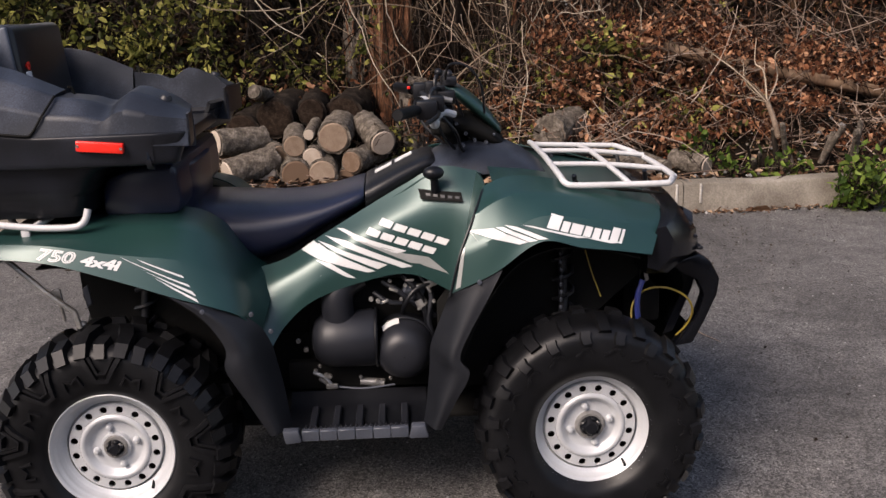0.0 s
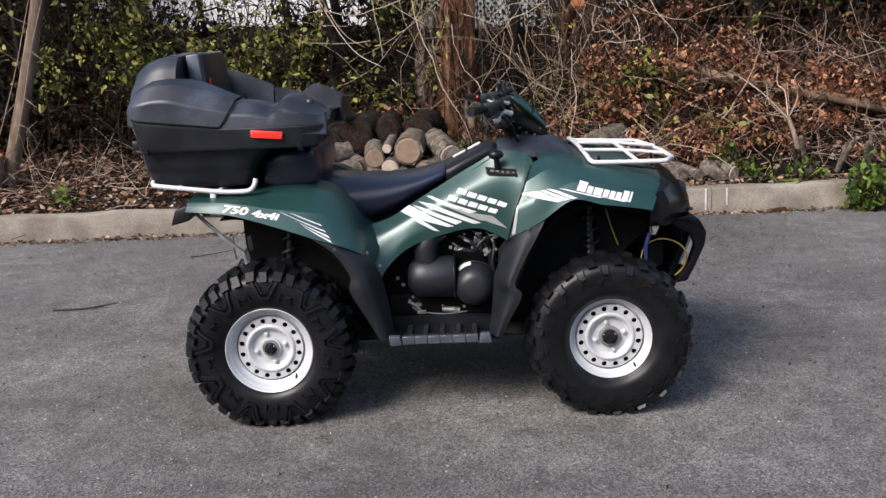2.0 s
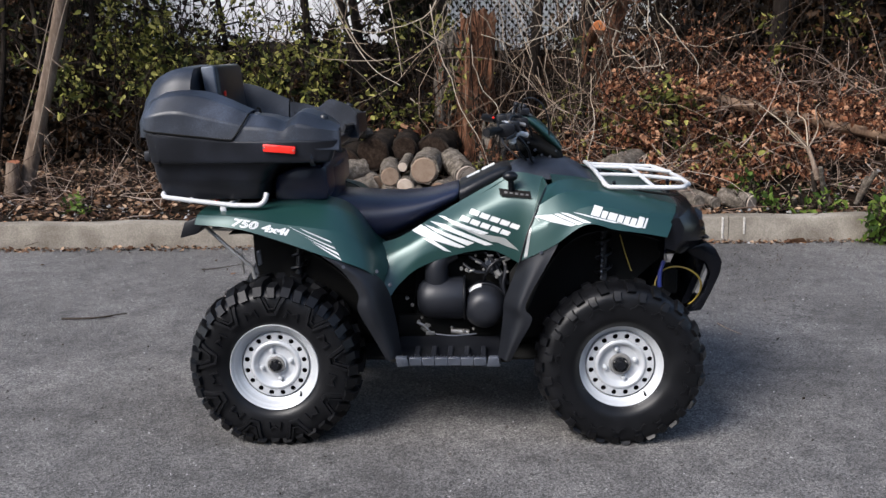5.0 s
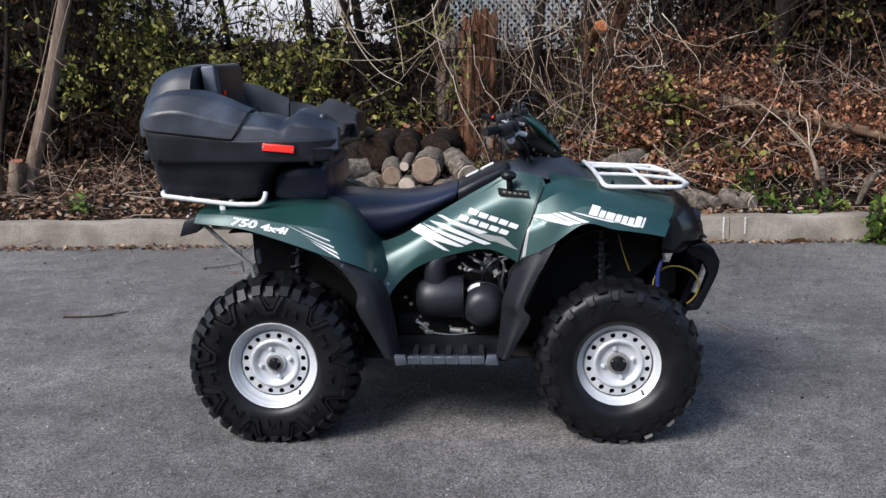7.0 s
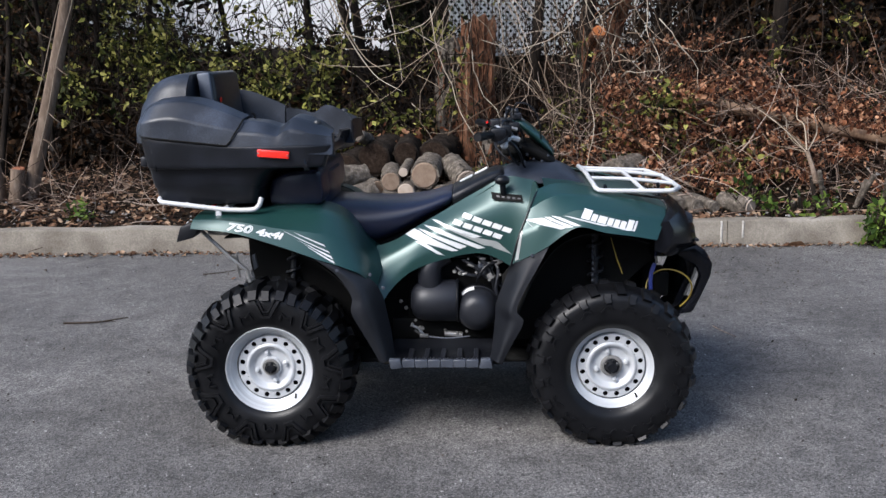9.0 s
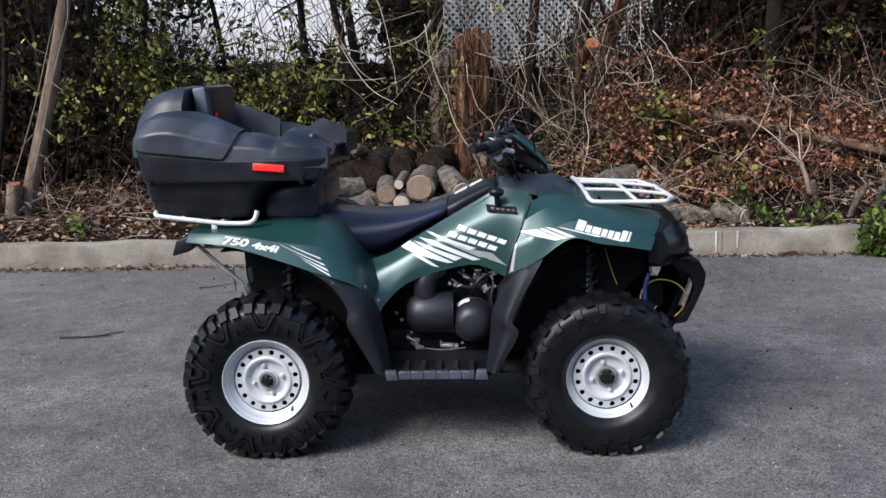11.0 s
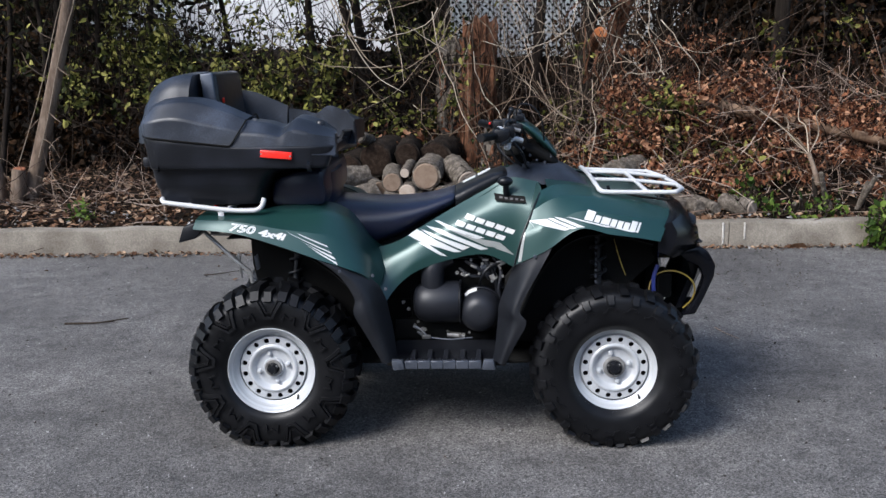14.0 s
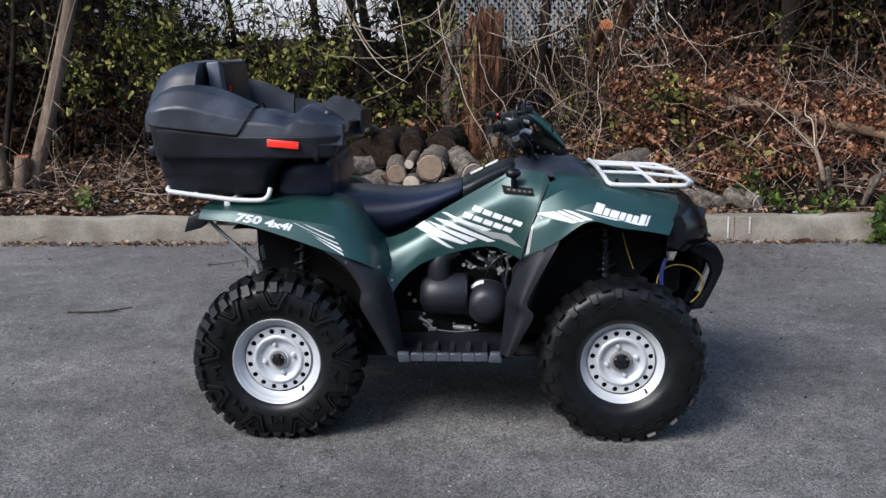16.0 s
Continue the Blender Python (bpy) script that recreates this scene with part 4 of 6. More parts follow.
def laid(flat, tree, lift=0.0016):
    """Lays a flat shape, drawn in x and z, on the near side of a panel."""
    out = []
    for x, _, z in flat[0]:
        place, normal, _, _ = tree.ray_cast(Vector((x, -3, z)), Vector((0, 1, 0)))
        if place is None:
            place, normal, _, _ = tree.find_nearest(Vector((x, -0.6, z)))
        if normal.y > 0:
            normal = -normal
        out.append(tuple(place + normal * lift))
    return out, flat[1]


def four(a, b, c, d, nu=14, nv=14):
    """A flat four-cornered shape in x and z, cut into a grid."""
    verts, faces = [], []
    for i in range(nu):
        for j in range(nv):
            u, v = i / (nu - 1), j / (nv - 1)
            x = (1 - v) * ((1 - u) * a[0] + u * b[0]) + v * ((1 - u) * d[0] + u * c[0])
            z = (1 - v) * ((1 - u) * a[1] + u * b[1]) + v * ((1 - u) * d[1] + u * c[1])
            verts.append((x, 0, z))
    for i in range(nu - 1):
        for j in range(nv - 1):
            faces.append((i * nv + j, (i + 1) * nv + j, (i + 1) * nv + j + 1, i * nv + j + 1))
    return verts, faces


def lettering(text, start, along, height, shear=0.0, swell=0.0, wide=1.0):
    """Flat letters in x and z that begin at start and run along a slope (degrees)."""
    cu = bpy.data.curves.new("lettering", "FONT")
    cu.body, cu.size, cu.shear, cu.offset, cu.resolution_u = text, height * 1.38, shear, swell, 3
    ob = new("lettering", cu)
    me = bpy.data.meshes.new_from_object(ob.evaluated_get(bpy.context.evaluated_depsgraph_get()))
    c, s = math.cos(radians(along)), math.sin(radians(along))
    shape = [(start[0] + c * v.co.x * wide - s * v.co.y, 0, start[1] + s * v.co.x * wide + c * v.co.y) for v in me.vertices], [tuple(p.vertices) for p in me.polygons]
    bpy.data.objects.remove(ob), bpy.data.curves.remove(cu), bpy.data.meshes.remove(me)
    return shape


# rear fenders
rear_fender = patch([
    [(-.90, -.30, .885), (-.905, -.40, .886), (-.91, -.48, .872), (-.915, -.51, .842)],
    [(-.75, -.28, .890), (-.75, -.42, .886), (-.75, -.50, .866), (-.75, -.525, .826)],
    [(-.60, -.26, .905), (-.60, -.40, .890), (-.59, -.50, .838), (-.58, -.53, .775)],
    [(-.45, -.22, .898), (-.44, -.38, .882), (-.43, -.485, .812), (-.44, -.53, .725)],
    [(-.36, -.20, .850), (-.345, -.34, .834), (-.335, -.45, .772), (-.34, -.52, .690)],
    [(-.285, -.18, .745), (-.275, -.28, .738), (-.27, -.40, .705), (-.275, -.49, .650)],
    [(-.225, -.17, .690), (-.225, -.25, .660), (-.23, -.36, .625), (-.242, -.46, .580)]], 44, 19, .004, .75)
near_rear_fender, _ = both("rear_fender", rear_fender, GREEN, quad, "glossy dark green moulded rear fender", 24)
side_panel = patch([
    [(-.32, -.22, .70), (-.29, -.29, .64), (-.255, -.34, .57), (-.235, -.37, .50)],
    [(-.19, -.22, .735), (-.19, -.28, .69), (-.19, -.31, .62), (-.19, -.325, .565)],
    [(-.07, -.215, .805), (-.08, -.275, .75), (-.10, -.30, .68), (-.11, -.305, .63)],
    [(.06, -.205, .88), (.05, -.27, .81), (.03, -.29, .73), (.02, -.295, .675)],
    [(.16, -.20, .935), (.16, -.265, .86), (.16, -.285, .77), (.165, -.29, .695)],
    [(.26, -.21, .985), (.27, -.27, .89), (.275, -.29, .77), (.285, -.30, .64)],
    [(.37, -.22, .97), (.345, -.29, .88), (.32, -.31, .76), (.30, -.32, .645)]], 44, 19, .004, .25)
near_side_panel, _ = both("side_panel", side_panel, GREEN, quad, "glossy dark green tank side panel")
front_fender = patch([
    [(.375, -.36, .955), (.335, -.45, .89), (.295, -.49, .80), (.268, -.50, .695)],
    [(.44, -.33, .972), (.42, -.44, .935), (.40, -.51, .85), (.385, -.525, .755)],
    [(.52, -.31, .965), (.515, -.42, .94), (.51, -.50, .895), (.505, -.53, .835)],
    [(.62, -.29, .945), (.62, -.40, .93), (.62, -.495, .885), (.615, -.53, .815)],
    [(.73, -.27, .925), (.73, -.38, .91), (.725, -.475, .865), (.715, -.52, .80)],
    [(.855, -.25, .885), (.855, -.35, .878), (.84, -.43, .85), (.80, -.505, .783)]], 40, 19, .004, .75)
near_front_fender, _ = both("front_fender", front_fender, GREEN, quad, "glossy dark green moulded front fender", 24)

# the nose between the fenders, the tank top and the seam strips
part("nose_cover", patch([[(x, y, z - 0.10 * max(0, abs(y) - 0.26) - lower * (1 - abs(y) / 0.36)) for y in (-.35, -.22, -.08, .08, .22, .35)]
                          for x, z, lower in ((.40, .965, -.02), (.52, .955, -.005), (.64, .93, .01), (.76, .91, .01), (.88, .875, .005))], 24, 24), GREEN, quad, "dark green nose cover under the rack")
part("tank_top", patch([[(x, y, z) for y, z in ((-.215, e), (-.12, e - .02), (0, e - .02), (.12, e - .02), (.215, e))] for x, e in ((.03, .85), (.14, .91), (.25, .97), (.38, .965))], 20, 20), GREEN, quad)
seam = patch([[(.365, -.225, .968), (.372, -.30, .964), (.376, -.357, .953)], [(.340, -.288, .880), (.338, -.38, .885), (.337, -.448, .889)], [(.316, -.308, .760), (.304, -.41, .78), (.297, -.488, .799)], [(.296, -.318, .640), (.282, -.42, .66), (.270, -.498, .694)]], 20, 8, .006)
both("seam_strip", seam, GREEN, quad)
both("seam_lip", tube([(.370, -.372, .946), (.338, -.452, .889), (.298, -.493, .799), (.268, -.503, .690)], .0034, 6, smooth=20), BLACK, quad)

# mudguards ahead of the rear and behind the front wheels
both("rear_mudguard", patch([
    [(-.455, -.528, .728), (-.40, -.527, .708), (-.335, -.505, .695)],
    [(-.375, -.532, .667), (-.32, -.530, .655), (-.250, -.470, .632)],
    [(-.32, -.537, .585), (-.27, -.530, .58), (-.215, -.45, .57)],
    [(-.322, -.545, .525), (-.26, -.537, .52), (-.20, -.45, .51)],
    [(-.275, -.532, .43), (-.23, -.525, .43), (-.185, -.45, .43)],
    [(-.222, -.522, .325), (-.20, -.52, .33), (-.17, -.47, .33)]], 36, 12, .006), MUDBLACK, quad, "matt black plastic mudguard")
both("front_mudguard", patch([
    [(.405, -.532, .765), (.34, -.528, .73), (.266, -.498, .692)],
    [(.37, -.542, .70), (.31, -.532, .665), (.25, -.47, .64)],
    [(.29, -.547, .545), (.26, -.537, .54), (.215, -.45, .54)],
    [(.312, -.555, .49), (.265, -.542, .485), (.21, -.45, .48)],
    [(.27, -.542, .40), (.235, -.535, .395), (.20, -.46, .39)],
    [(.235, -.53, .325), (.215, -.53, .328), (.19, -.48, .33)]], 36, 12, .006), MUDBLACK, quad, "matt black plastic mudguard")
# liners over the wheels, and the frame's dark core
both("wheel_liner", patch([[(x, y, z) for y in (-.47, -.38, -.26)] for x, z in ((-.80, .80), (-.72, .80), (-.60, .765), (-.48, .715), (-.36, .62), (-.29, .50), (-.24, .36))], 30, 6), DARK, quad, "black wheel-arch liner")
both("wheel_liner", patch([[(x, y, z) for y in (-.47, -.38, -.26)] for x, z in ((.25, .36), (.30, .50), (.36, .64), (.44, .75), (.55, .80), (.68, .79), (.78, .765))], 30, 6), DARK, quad, "black wheel-arch liner")
# Black sheets added to close the wheel wells and keep them dark.
both("inner_arch", plate([(-.76, .80), (-.755, .66), (-.72, .50), (-.30, .34), (-.24, .34), (-.24, .60), (-.40, .80)], -.27, -.255), DARK, quad, "near-black panel added to darken the wheel arch")
both("inner_arch", plate([(.24, .34), (.24, .60), (.42, .84), (.80, .82), (.82, .66), (.70, .55), (.68, .40), (.45, .34)], -.27, -.255), DARK, quad, "near-black panel added to darken the wheel arch")
part("chassis", merged(block(-.62, .80, -.14, .14, .27, .50, .02), block(-.55, .62, -.17, .17, .48, .70, .03), block(-.50, .40, -.15, .15, .68, .84, .03)), DARK, quad, "black steel chassis and gearbox")
both("axle", tube([(-AXLE, -.14, .31), (-AXLE, -.40, .30)], .022, 10), DARK, quad)
both("axle", tube([(AXLE, -.12, .34), (AXLE, -.42, .30)], .02, 10), DARK, quad)
both("wishbone", merged(tube([(.50, -.13, .30), (.63, -.38, .24)], .013), tube([(.76, -.13, .30), (.65, -.38, .24)], .013), tube([(.52, -.14, .42), (.63, -.38, .38)], .011), tube([(.74, -.14, .42), (.65, -.38, .38)], .011)), DARK, quad)
both("wishbone", merged(tube([(-.45, -.13, .30), (-.63, -.36, .24)], .014), tube([(-.80, -.13, .30), (-.66, -.36, .24)], .014)), DARK, quad)


def shock(x, y, z0, z1, lean):
    """A damper with its coil spring."""
    coil = [(x + lean * (i / 60) + .028 * math.cos(i * .72), y + .06 * i / 60 + .028 * math.sin(i * .72), z0 + (z1 - z0) * (.12 + .8 * i / 60)) for i in range(61)]
    return merged(tube([(x, y, z0), (x + lean, y + .06, z1)], .013, 10), tube(coil, .0065, 6))


both("shock_absorber", shock(.60, -.33, .36, .83, .0), ENGINE, quad, "black coil-over shock absorber")
both("shock_absorber", shock(-.60, -.32, .34, .78, .03), ENGINE, quad, "black coil-over shock absorber")
part("breather_chain", merged(*[ball((.584, -.36 + .001 * i, .60 + i * .022), .0048, (1, 1, 1.6), 5) for i in range(9)]), PEGGREY, quad, "bright beaded breather hose")
part("yellow_hose", tube([(.655, -.33, .76), (.675, -.335, .69), (.70, -.34, .62)], .0019, 6, smooth=12), YELLOW, quad, "thin yellow hose")

# footwell, footboard and its toothed rim
both("footwell", merged(patch([[(x, y, z) for y, z in ((-.52, .318), (-.42, .312), (-.33, .315), (-.27, .345))] for x in (-.19, -.06, .07, .20)], 10, 12, .006), block(-.19, .20, -.50, -.30, .295, .308, .004)), BLACK, quad, "black plastic footwell")
for i in range(5):
    both("tread_bar", block(-.125 + i * .063, -.105 + i * .063, -.50, -.34, .316, .328, .003, 1), ENGINE, quad)
teeth = [block(-.139 + i * .0478, -.0925 + i * .0478, -.530, -.508, .308, .338, .002, 1) for i in range(6)]
both("footboard_rim", merged(plate([(-.190, .341), (-.147, .341), (-.139, .307), (-.183, .303)], -.534, -.505), plate([(.147, .305), (.156, .342), (.192, .342), (.200, .305)], -.534, -.505), *teeth), PEGGREY, quad, "worn grey footboard edge")
both("grip_teeth", merged(*[plate([(-.135 + i * .0135, .336), (-.1225 + i * .0135, .336), (-.129 + i * .0135, .347)], -.516, -.508, 0) for i in range(21)]), ENGINE, quad, "black saw-toothed grip strip")
part("drain_bolt", block(-.09, -.06, -.40, -.38, .262, .278, .004), STEEL, quad, "bright bolt head under the belly")

# engine seen in the opening
part("engine_cradle", block(-.20, .26, -.225, -.19, .33, .42, .01), DARK, quad)
engine = part("engine", block(-.14, .22, -.20, .20, .32, .66, .03), DARK, quad, "black engine block")
part("belt_cover", merged(moved(turned([(-.122, .002), (-.121, .030), (-.114, .053), (-.098, .070), (-.075, .080), (-.045, .083), (.05, .083), (.062, .078), (.066, .066)], 40, "x"), Matrix.Translation((0, -.25, .497)))), ENGINE, engine, "smooth black belt cover")
part("clutch_cover", moved(turned([(-.118, .002), (-.117, .035), (-.108, .058), (-.085, .075), (-.05, .083), (0, .086), (.06, .086)], 44, "y"), Matrix.Translation((.142, -.235, .468))), ENGINE, engine, "domed black clutch cover")
part("cover_band", tube([(.064, -.25 + .083 * math.cos(a), .497 + .083 * math.sin(a)) for a in np.linspace(0, 2 * math.pi, 30, endpoint=False)], .005, 6, closed=True), BLACK, engine)
part("cover_rib", tube([(.142 + .088 * math.cos(a), -.262, .468 + .088 * math.sin(a)) for a in np.linspace(0, 2 * math.pi, 36, endpoint=False)], .005, 6, closed=True), BLACK, engine)
part("air_duct", tube([(-.035, -.25, .53), (-.045, -.26, .60), (-.03, -.255, .655), (.02, -.24, .685)], .05, 16, .8, smooth=16), ENGINE, engine, "black air duct elbow")
part("warning_label", patch([[(.142 + r * math.cos(a), y, .468 + r * math.sin(a)) for r, y in ((.0905, -.264), (.089, -.278), (.084, -.295))] for a in np.linspace(radians(98), radians(134), 5)], 12, 6, .001), DECAL, engine, "small white warning label")
both("cylinder_head", merged(block(.02, .20, -.18, -.06, .62, .76, .012), *[block(.01, .21, -.19, -.05, .62 + i * .018, .628 + i * .018, .002, 1) for i in range(7)]), ENGINE, engine)
rng = random.Random(4)
for x, z in ((-.162, .499), (.053, .617), (.073, .61), (-.088, .39), (-.078, .387), (.06, .365), (.075, .362), (-.142, .47)):
    part("bolt", moved(turned([(-.006, .001), (-.006, .006), (.004, .0075)], 10, "y"), Matrix.Translation((x, -.262 + rng.uniform(-.004, .004), z))), STEEL, engine)
part("fuel_hose", tube([(.085, -.235, .66), (.13, -.25, .635), (.17, -.245, .60), (.215, -.25, .565)], .009, 8, smooth=16), ENGINE, engine, "black rubber hose")
part("fuel_hose", tube([(.06, -.24, .63), (.10, -.255, .605), (.15, -.25, .60), (.20, -.24, .625)], .007, 8, smooth=16), ENGINE, engine, "black rubber hose")
part("hose", tube([(.19, -.23, .68), (.225, -.25, .62), (.215, -.26, .55), (.235, -.25, .47)], .008, 8, smooth=16), ENGINE, engine)
for x, z, turn in ((.118, .640, 20), (.196, .585, -35), (.218, .640, 60), (.165, .668, 0), (.09, .606, -20)):
    part("hose_clamp", moved(block(-.013, .013, -.006, .006, -.004, .004, .002, 1), pose(x, -.258, z, 0, turn, 0)), STEEL, engine, "bright hose clamp")
part("throttle_body", moved(turned([(-.03, .002), (-.03, .018), (-.024, .024), (.02, .024), (.03, .018), (.03, .002)], 20, "x"), pose(.175, -.235, .632, 0, 25, 0)), PEGGREY, engine, "grey cast throttle body")
part("mounting_tab", plate([(.205, .66), (.238, .668), (.244, .652), (.215, .640)], -.262, -.256, .001), STEEL, engine, "bare metal mounting tab")
for x, z in ((.139, .612), (.232, .602), (.152, .652), (.108, .668), (.246, .570), (-.105, .418), (-.118, .404), (.012, .378), (.098, .372)):
    part("bolt", moved(turned([(-.005, .001), (-.005, .004), (.004, .006)], 10, "y"), Matrix.Translation((x, -.262, z))), STEEL, engine)
part("shift_rod", tube([(-.06, -.262, .352), (.02, -.268, .346), (.11, -.262, .352)], .0035, 6, smooth=10), PEGGREY, engine, "thin grey shift rod")
part("linkage", merged(tube([(-.125, -.26, .40), (-.095, -.262, .385), (-.075, -.262, .36)], .006, 6), block(-.09, -.055, -.272, -.258, .348, .364, .004), tube([(-.11, -.25, .375), (-.07, -.25, .345)], .005, 6)), STEEL, engine, "bare metal shift linkage")
part("exhaust_stub", tube([(.01, -.25, .362), (.08, -.255, .356)], .012, 10), STEEL, engine, "rust-tinged metal pipe")
for pts, r in (([(.10, -.21, .70), (.16, -.25, .665), (.20, -.26, .60), (.215, -.25, .52)], .010), ([(.12, -.20, .63), (.19, -.24, .61), (.235, -.24, .55)], .012), ([(-.16, -.22, .60), (-.10, -.25, .67), (.0, -.24, .70)], .007), ([(.14, -.23, .56), (.15, -.27, .60), (.18, -.27, .64), (.24, -.25, .66)], .006)):
    part("hose", tube(pts, r, 8, smooth=16), BLACK, engine, "black rubber hose")
part("hose_clamp", merged(moved(turned([(-.012, .016), (.012, .016)], 14, "x"), pose(.195, -.255, .60, 0, 60, 0)), block(.165, .205, -.262, -.242, .642, .652, .003), block(.15, .17, -.25, -.235, .622, .634, .003)), STEEL, engine, "bright metal clamp and fittings")

# seat
seat_rings = []
for x, top, low, half in glide([(-.49, .88, .83, .14), (-.46, .893, .775, .185), (-.38, .892, .715, .20), (-.29, .885, .700, .205), (-.18, .882, .735, .20), (-.07, .892, .80, .185), (.02, .915, .85, .165), (.042, .92, .865, .155)], 34):
    mid, tall = (top + low) / 2, (top - low) / 2
    ring = []
    for a in range(28):
        t = 2 * math.pi * a / 28
        c, s = math.cos(t), math.sin(t)
        ring.append((x, half * math.copysign(abs(c) ** .62, c), mid + tall * math.copysign(abs(s) ** (.75 if s > 0 else .8), s)))
    seat_rings.append(ring)
seat = part("seat", loft(seat_rings), VINYL, quad, "black vinyl saddle with a soft sheen", 60)
front_rings = []
for x, top, low, half in glide([(.046, .925, .84, .155), (.10, .95, .87, .15), (.17, .98, .91, .135), (.235, 1.0, .95, .12), (.265, .985, .955, .10)], 18):
    mid, tall = (top + low) / 2, (top - low) / 2
    front_rings.append([(x, half * math.copysign(abs(math.cos(t)) ** .5, math.cos(t)), mid + tall * math.copysign(abs(math.sin(t)) ** .7, math.sin(t))) for t in np.linspace(0, 2 * math.pi, 24, endpoint=False)])
part("tank_pad", loft(front_rings), BLACK, quad, "grey-black grained pad ahead of the saddle", 60)
for i in range(2):
    part("seat_label", patch([[(.075 + i * .06 + .05 * u, -.075 + .012 * v, .949 + i * .0295 + .0245 * u + .002 * v) for v in (0, 1, 2)] for u in (0, .5, 1)], 5, 4, .002), DECAL, quad, "white label strip")

# console, shift lever, dark base
part("console", loft([[(x, y * w, z) for y, z in ((-1, lo), (-.9, (lo + hi) / 2), (-.55, hi), (0, hi + .01), (.55, hi), (.9, (lo + hi) / 2), (1, lo))] for x, w, lo, hi in ((.24, .15, .945, .985), (.30, .19, .95, 1.01), (.38, .20, .955, 1.022), (.46, .19, .955, 1.02), (.52, .17, .95, .99), (.575, .15, .94, .945))]), WORNBLACK, quad, "dark grey console cover")
gate_tree = surface_of(side_panel)
part("lever_gate", laid(four((.200, .925), (.318, .917), (.322, .896), (.206, .902)), gate_tree, .004), DARK, quad, "black shift gate")
part("gate_lip", laid(four((.204, .905), (.323, .899), (.322, .891), (.207, .897), 14, 4), gate_tree, .010), DARK, quad)
part("gate_teeth", merged(*[laid(four((.222 + i * .020, .914 - i * .002), (.234 + i * .020, .913 - i * .002), (.234 + i * .020, .906 - i * .002), (.222 + i * .020, .907 - i * .002), 4, 4), gate_tree, .008) for i in range(5)]), ENGINE, quad)
part("shift_lever", merged(tube([(.250, -.235, .905), (.246, -.262, .94), (.244, -.272, .965)], .014, 10, .8), ball((.242, -.274, .978), .026, (1.15, .9, .75))), BLACK, quad, "black knobbed shift lever")

# steering
part("handlebar", tube([(.15, -.39, 1.155), (.22, -.25, 1.15), (.29, -.11, 1.105), (.30, 0, 1.09), (.29, .11, 1.105), (.22, .25, 1.15), (.15, .39, 1.155)], .012, 10, smooth=40), BLACK, quad, "black tubular handlebar")
both("grip", merged(tube([(.150, -.395, 1.155), (.198, -.285, 1.153)], .0155, 12), *[moved(turned([(-.002, .0185), (.002, .0185)], 12, "x"), pose(.152 + i * .006, -.385 + i * .0135, 1.155, 0, 0, 65)) for i in range(7)]), RUBBER, quad, "black ribbed rubber grip")
both("brake_lever", tube([(.25, -.24, 1.15), (.262, -.28, 1.142), (.245, -.35, 1.135), (.225, -.39, 1.13)], .006, 8, smooth=14), BLACK, quad, "black brake lever")
both("switch_box", merged(block(.20, .26, -.285, -.225, 1.125, 1.178, .008), block(.24, .28, -.245, -.195, 1.14, 1.185, .006)), BLACK, quad, "black switch housing")
part("kill_switch", block(.182, .192, .264, .276, 1.157, 1.167, .003), RED, quad, "red stop switch")
part("throttle_clamp", merged(moved(turned([(-.012, .021), (.012, .021)], 14, "x"), pose(.218, -.24, 1.165, 0, 0, 60)), tube([(.255, -.22, 1.115), (.275, -.20, 1.135), (.31, -.17, 1.125)], .010, 8, smooth=10), ball((.252, -.225, 1.108), .015)), WHITE_STEEL, quad, "bare metal brake clamp")
for x0, y0, z0, wx, wy, wz in ((.265, -.16, 1.15, .05, .05, .04), (.27, .10, 1.15, .04, .05, .04), (.28, -.02, 1.19, .035, .05, .045)):
    part("fluid_box", block(x0, x0 + wx, y0, y0 + wy, z0, z0 + wz, .006), BLACK, quad, "black fluid reservoir")
pod = []
for x, z, half, tall in glide([(.288, 1.192, .046, .010), (.315, 1.182, .072, .018), (.36, 1.148, .082, .022), (.41, 1.102, .074, .020), (.455, 1.054, .046, .012)], 18):
    pod.append([(x + .35 * tall * math.sin(t), half * math.cos(t), z + tall * math.sin(t)) for t in np.linspace(0, 2 * math.pi, 22, endpoint=False)])
# Added plates under the frame deepen the shadow on the asphalt.
part("belly_plate", merged(block(-.70, .75, -.30, .30, .255, .275, .008), block(-.22, .24, -.42, .42, .284, .300, .006)), DARK, quad, "black plate added underneath to darken the ground")
part("headlight_pod", loft(pod), GREEN, quad, "small green handlebar nacelle", 60)
# Steering head coloured near black to read as the shaded cavity there.
part("pod_base", merged(loft([[(x, w * math.cos(t), z + h * math.sin(t)) for t in np.linspace(0, 2 * math.pi, 18, endpoint=False)] for x, z, w, h in ((.30, 1.09, .06, .03), (.36, 1.075, .085, .04), (.43, 1.035, .085, .035), (.46, 1.02, .06, .02))]), tube([(.30, 0, 1.10), (.34, 0, .98)], .035, 12), block(.245, .31, -.10, .10, 1.055, 1.10, .012)), DARK, quad, "steering head and cables, near-black for the shaded cavity", 60)
for pts in ([(.26, -.22, 1.14), (.31, -.20, 1.08), (.33, -.13, 1.02), (.36, -.10, .99)], [(.25, -.20, 1.13), (.28, -.19, 1.06), (.31, -.12, 1.02)], [(.26, .20, 1.15), (.22, .10, 1.08), (.30, .02, 1.0)], [(.235, -.23, 1.14), (.25, -.19, 1.20), (.31, -.08, 1.17), (.35, -.05, 1.08)]):
    part("control_cable", tube(pts, .005, 6, smooth=16), BLACK, quad, "black control cable")

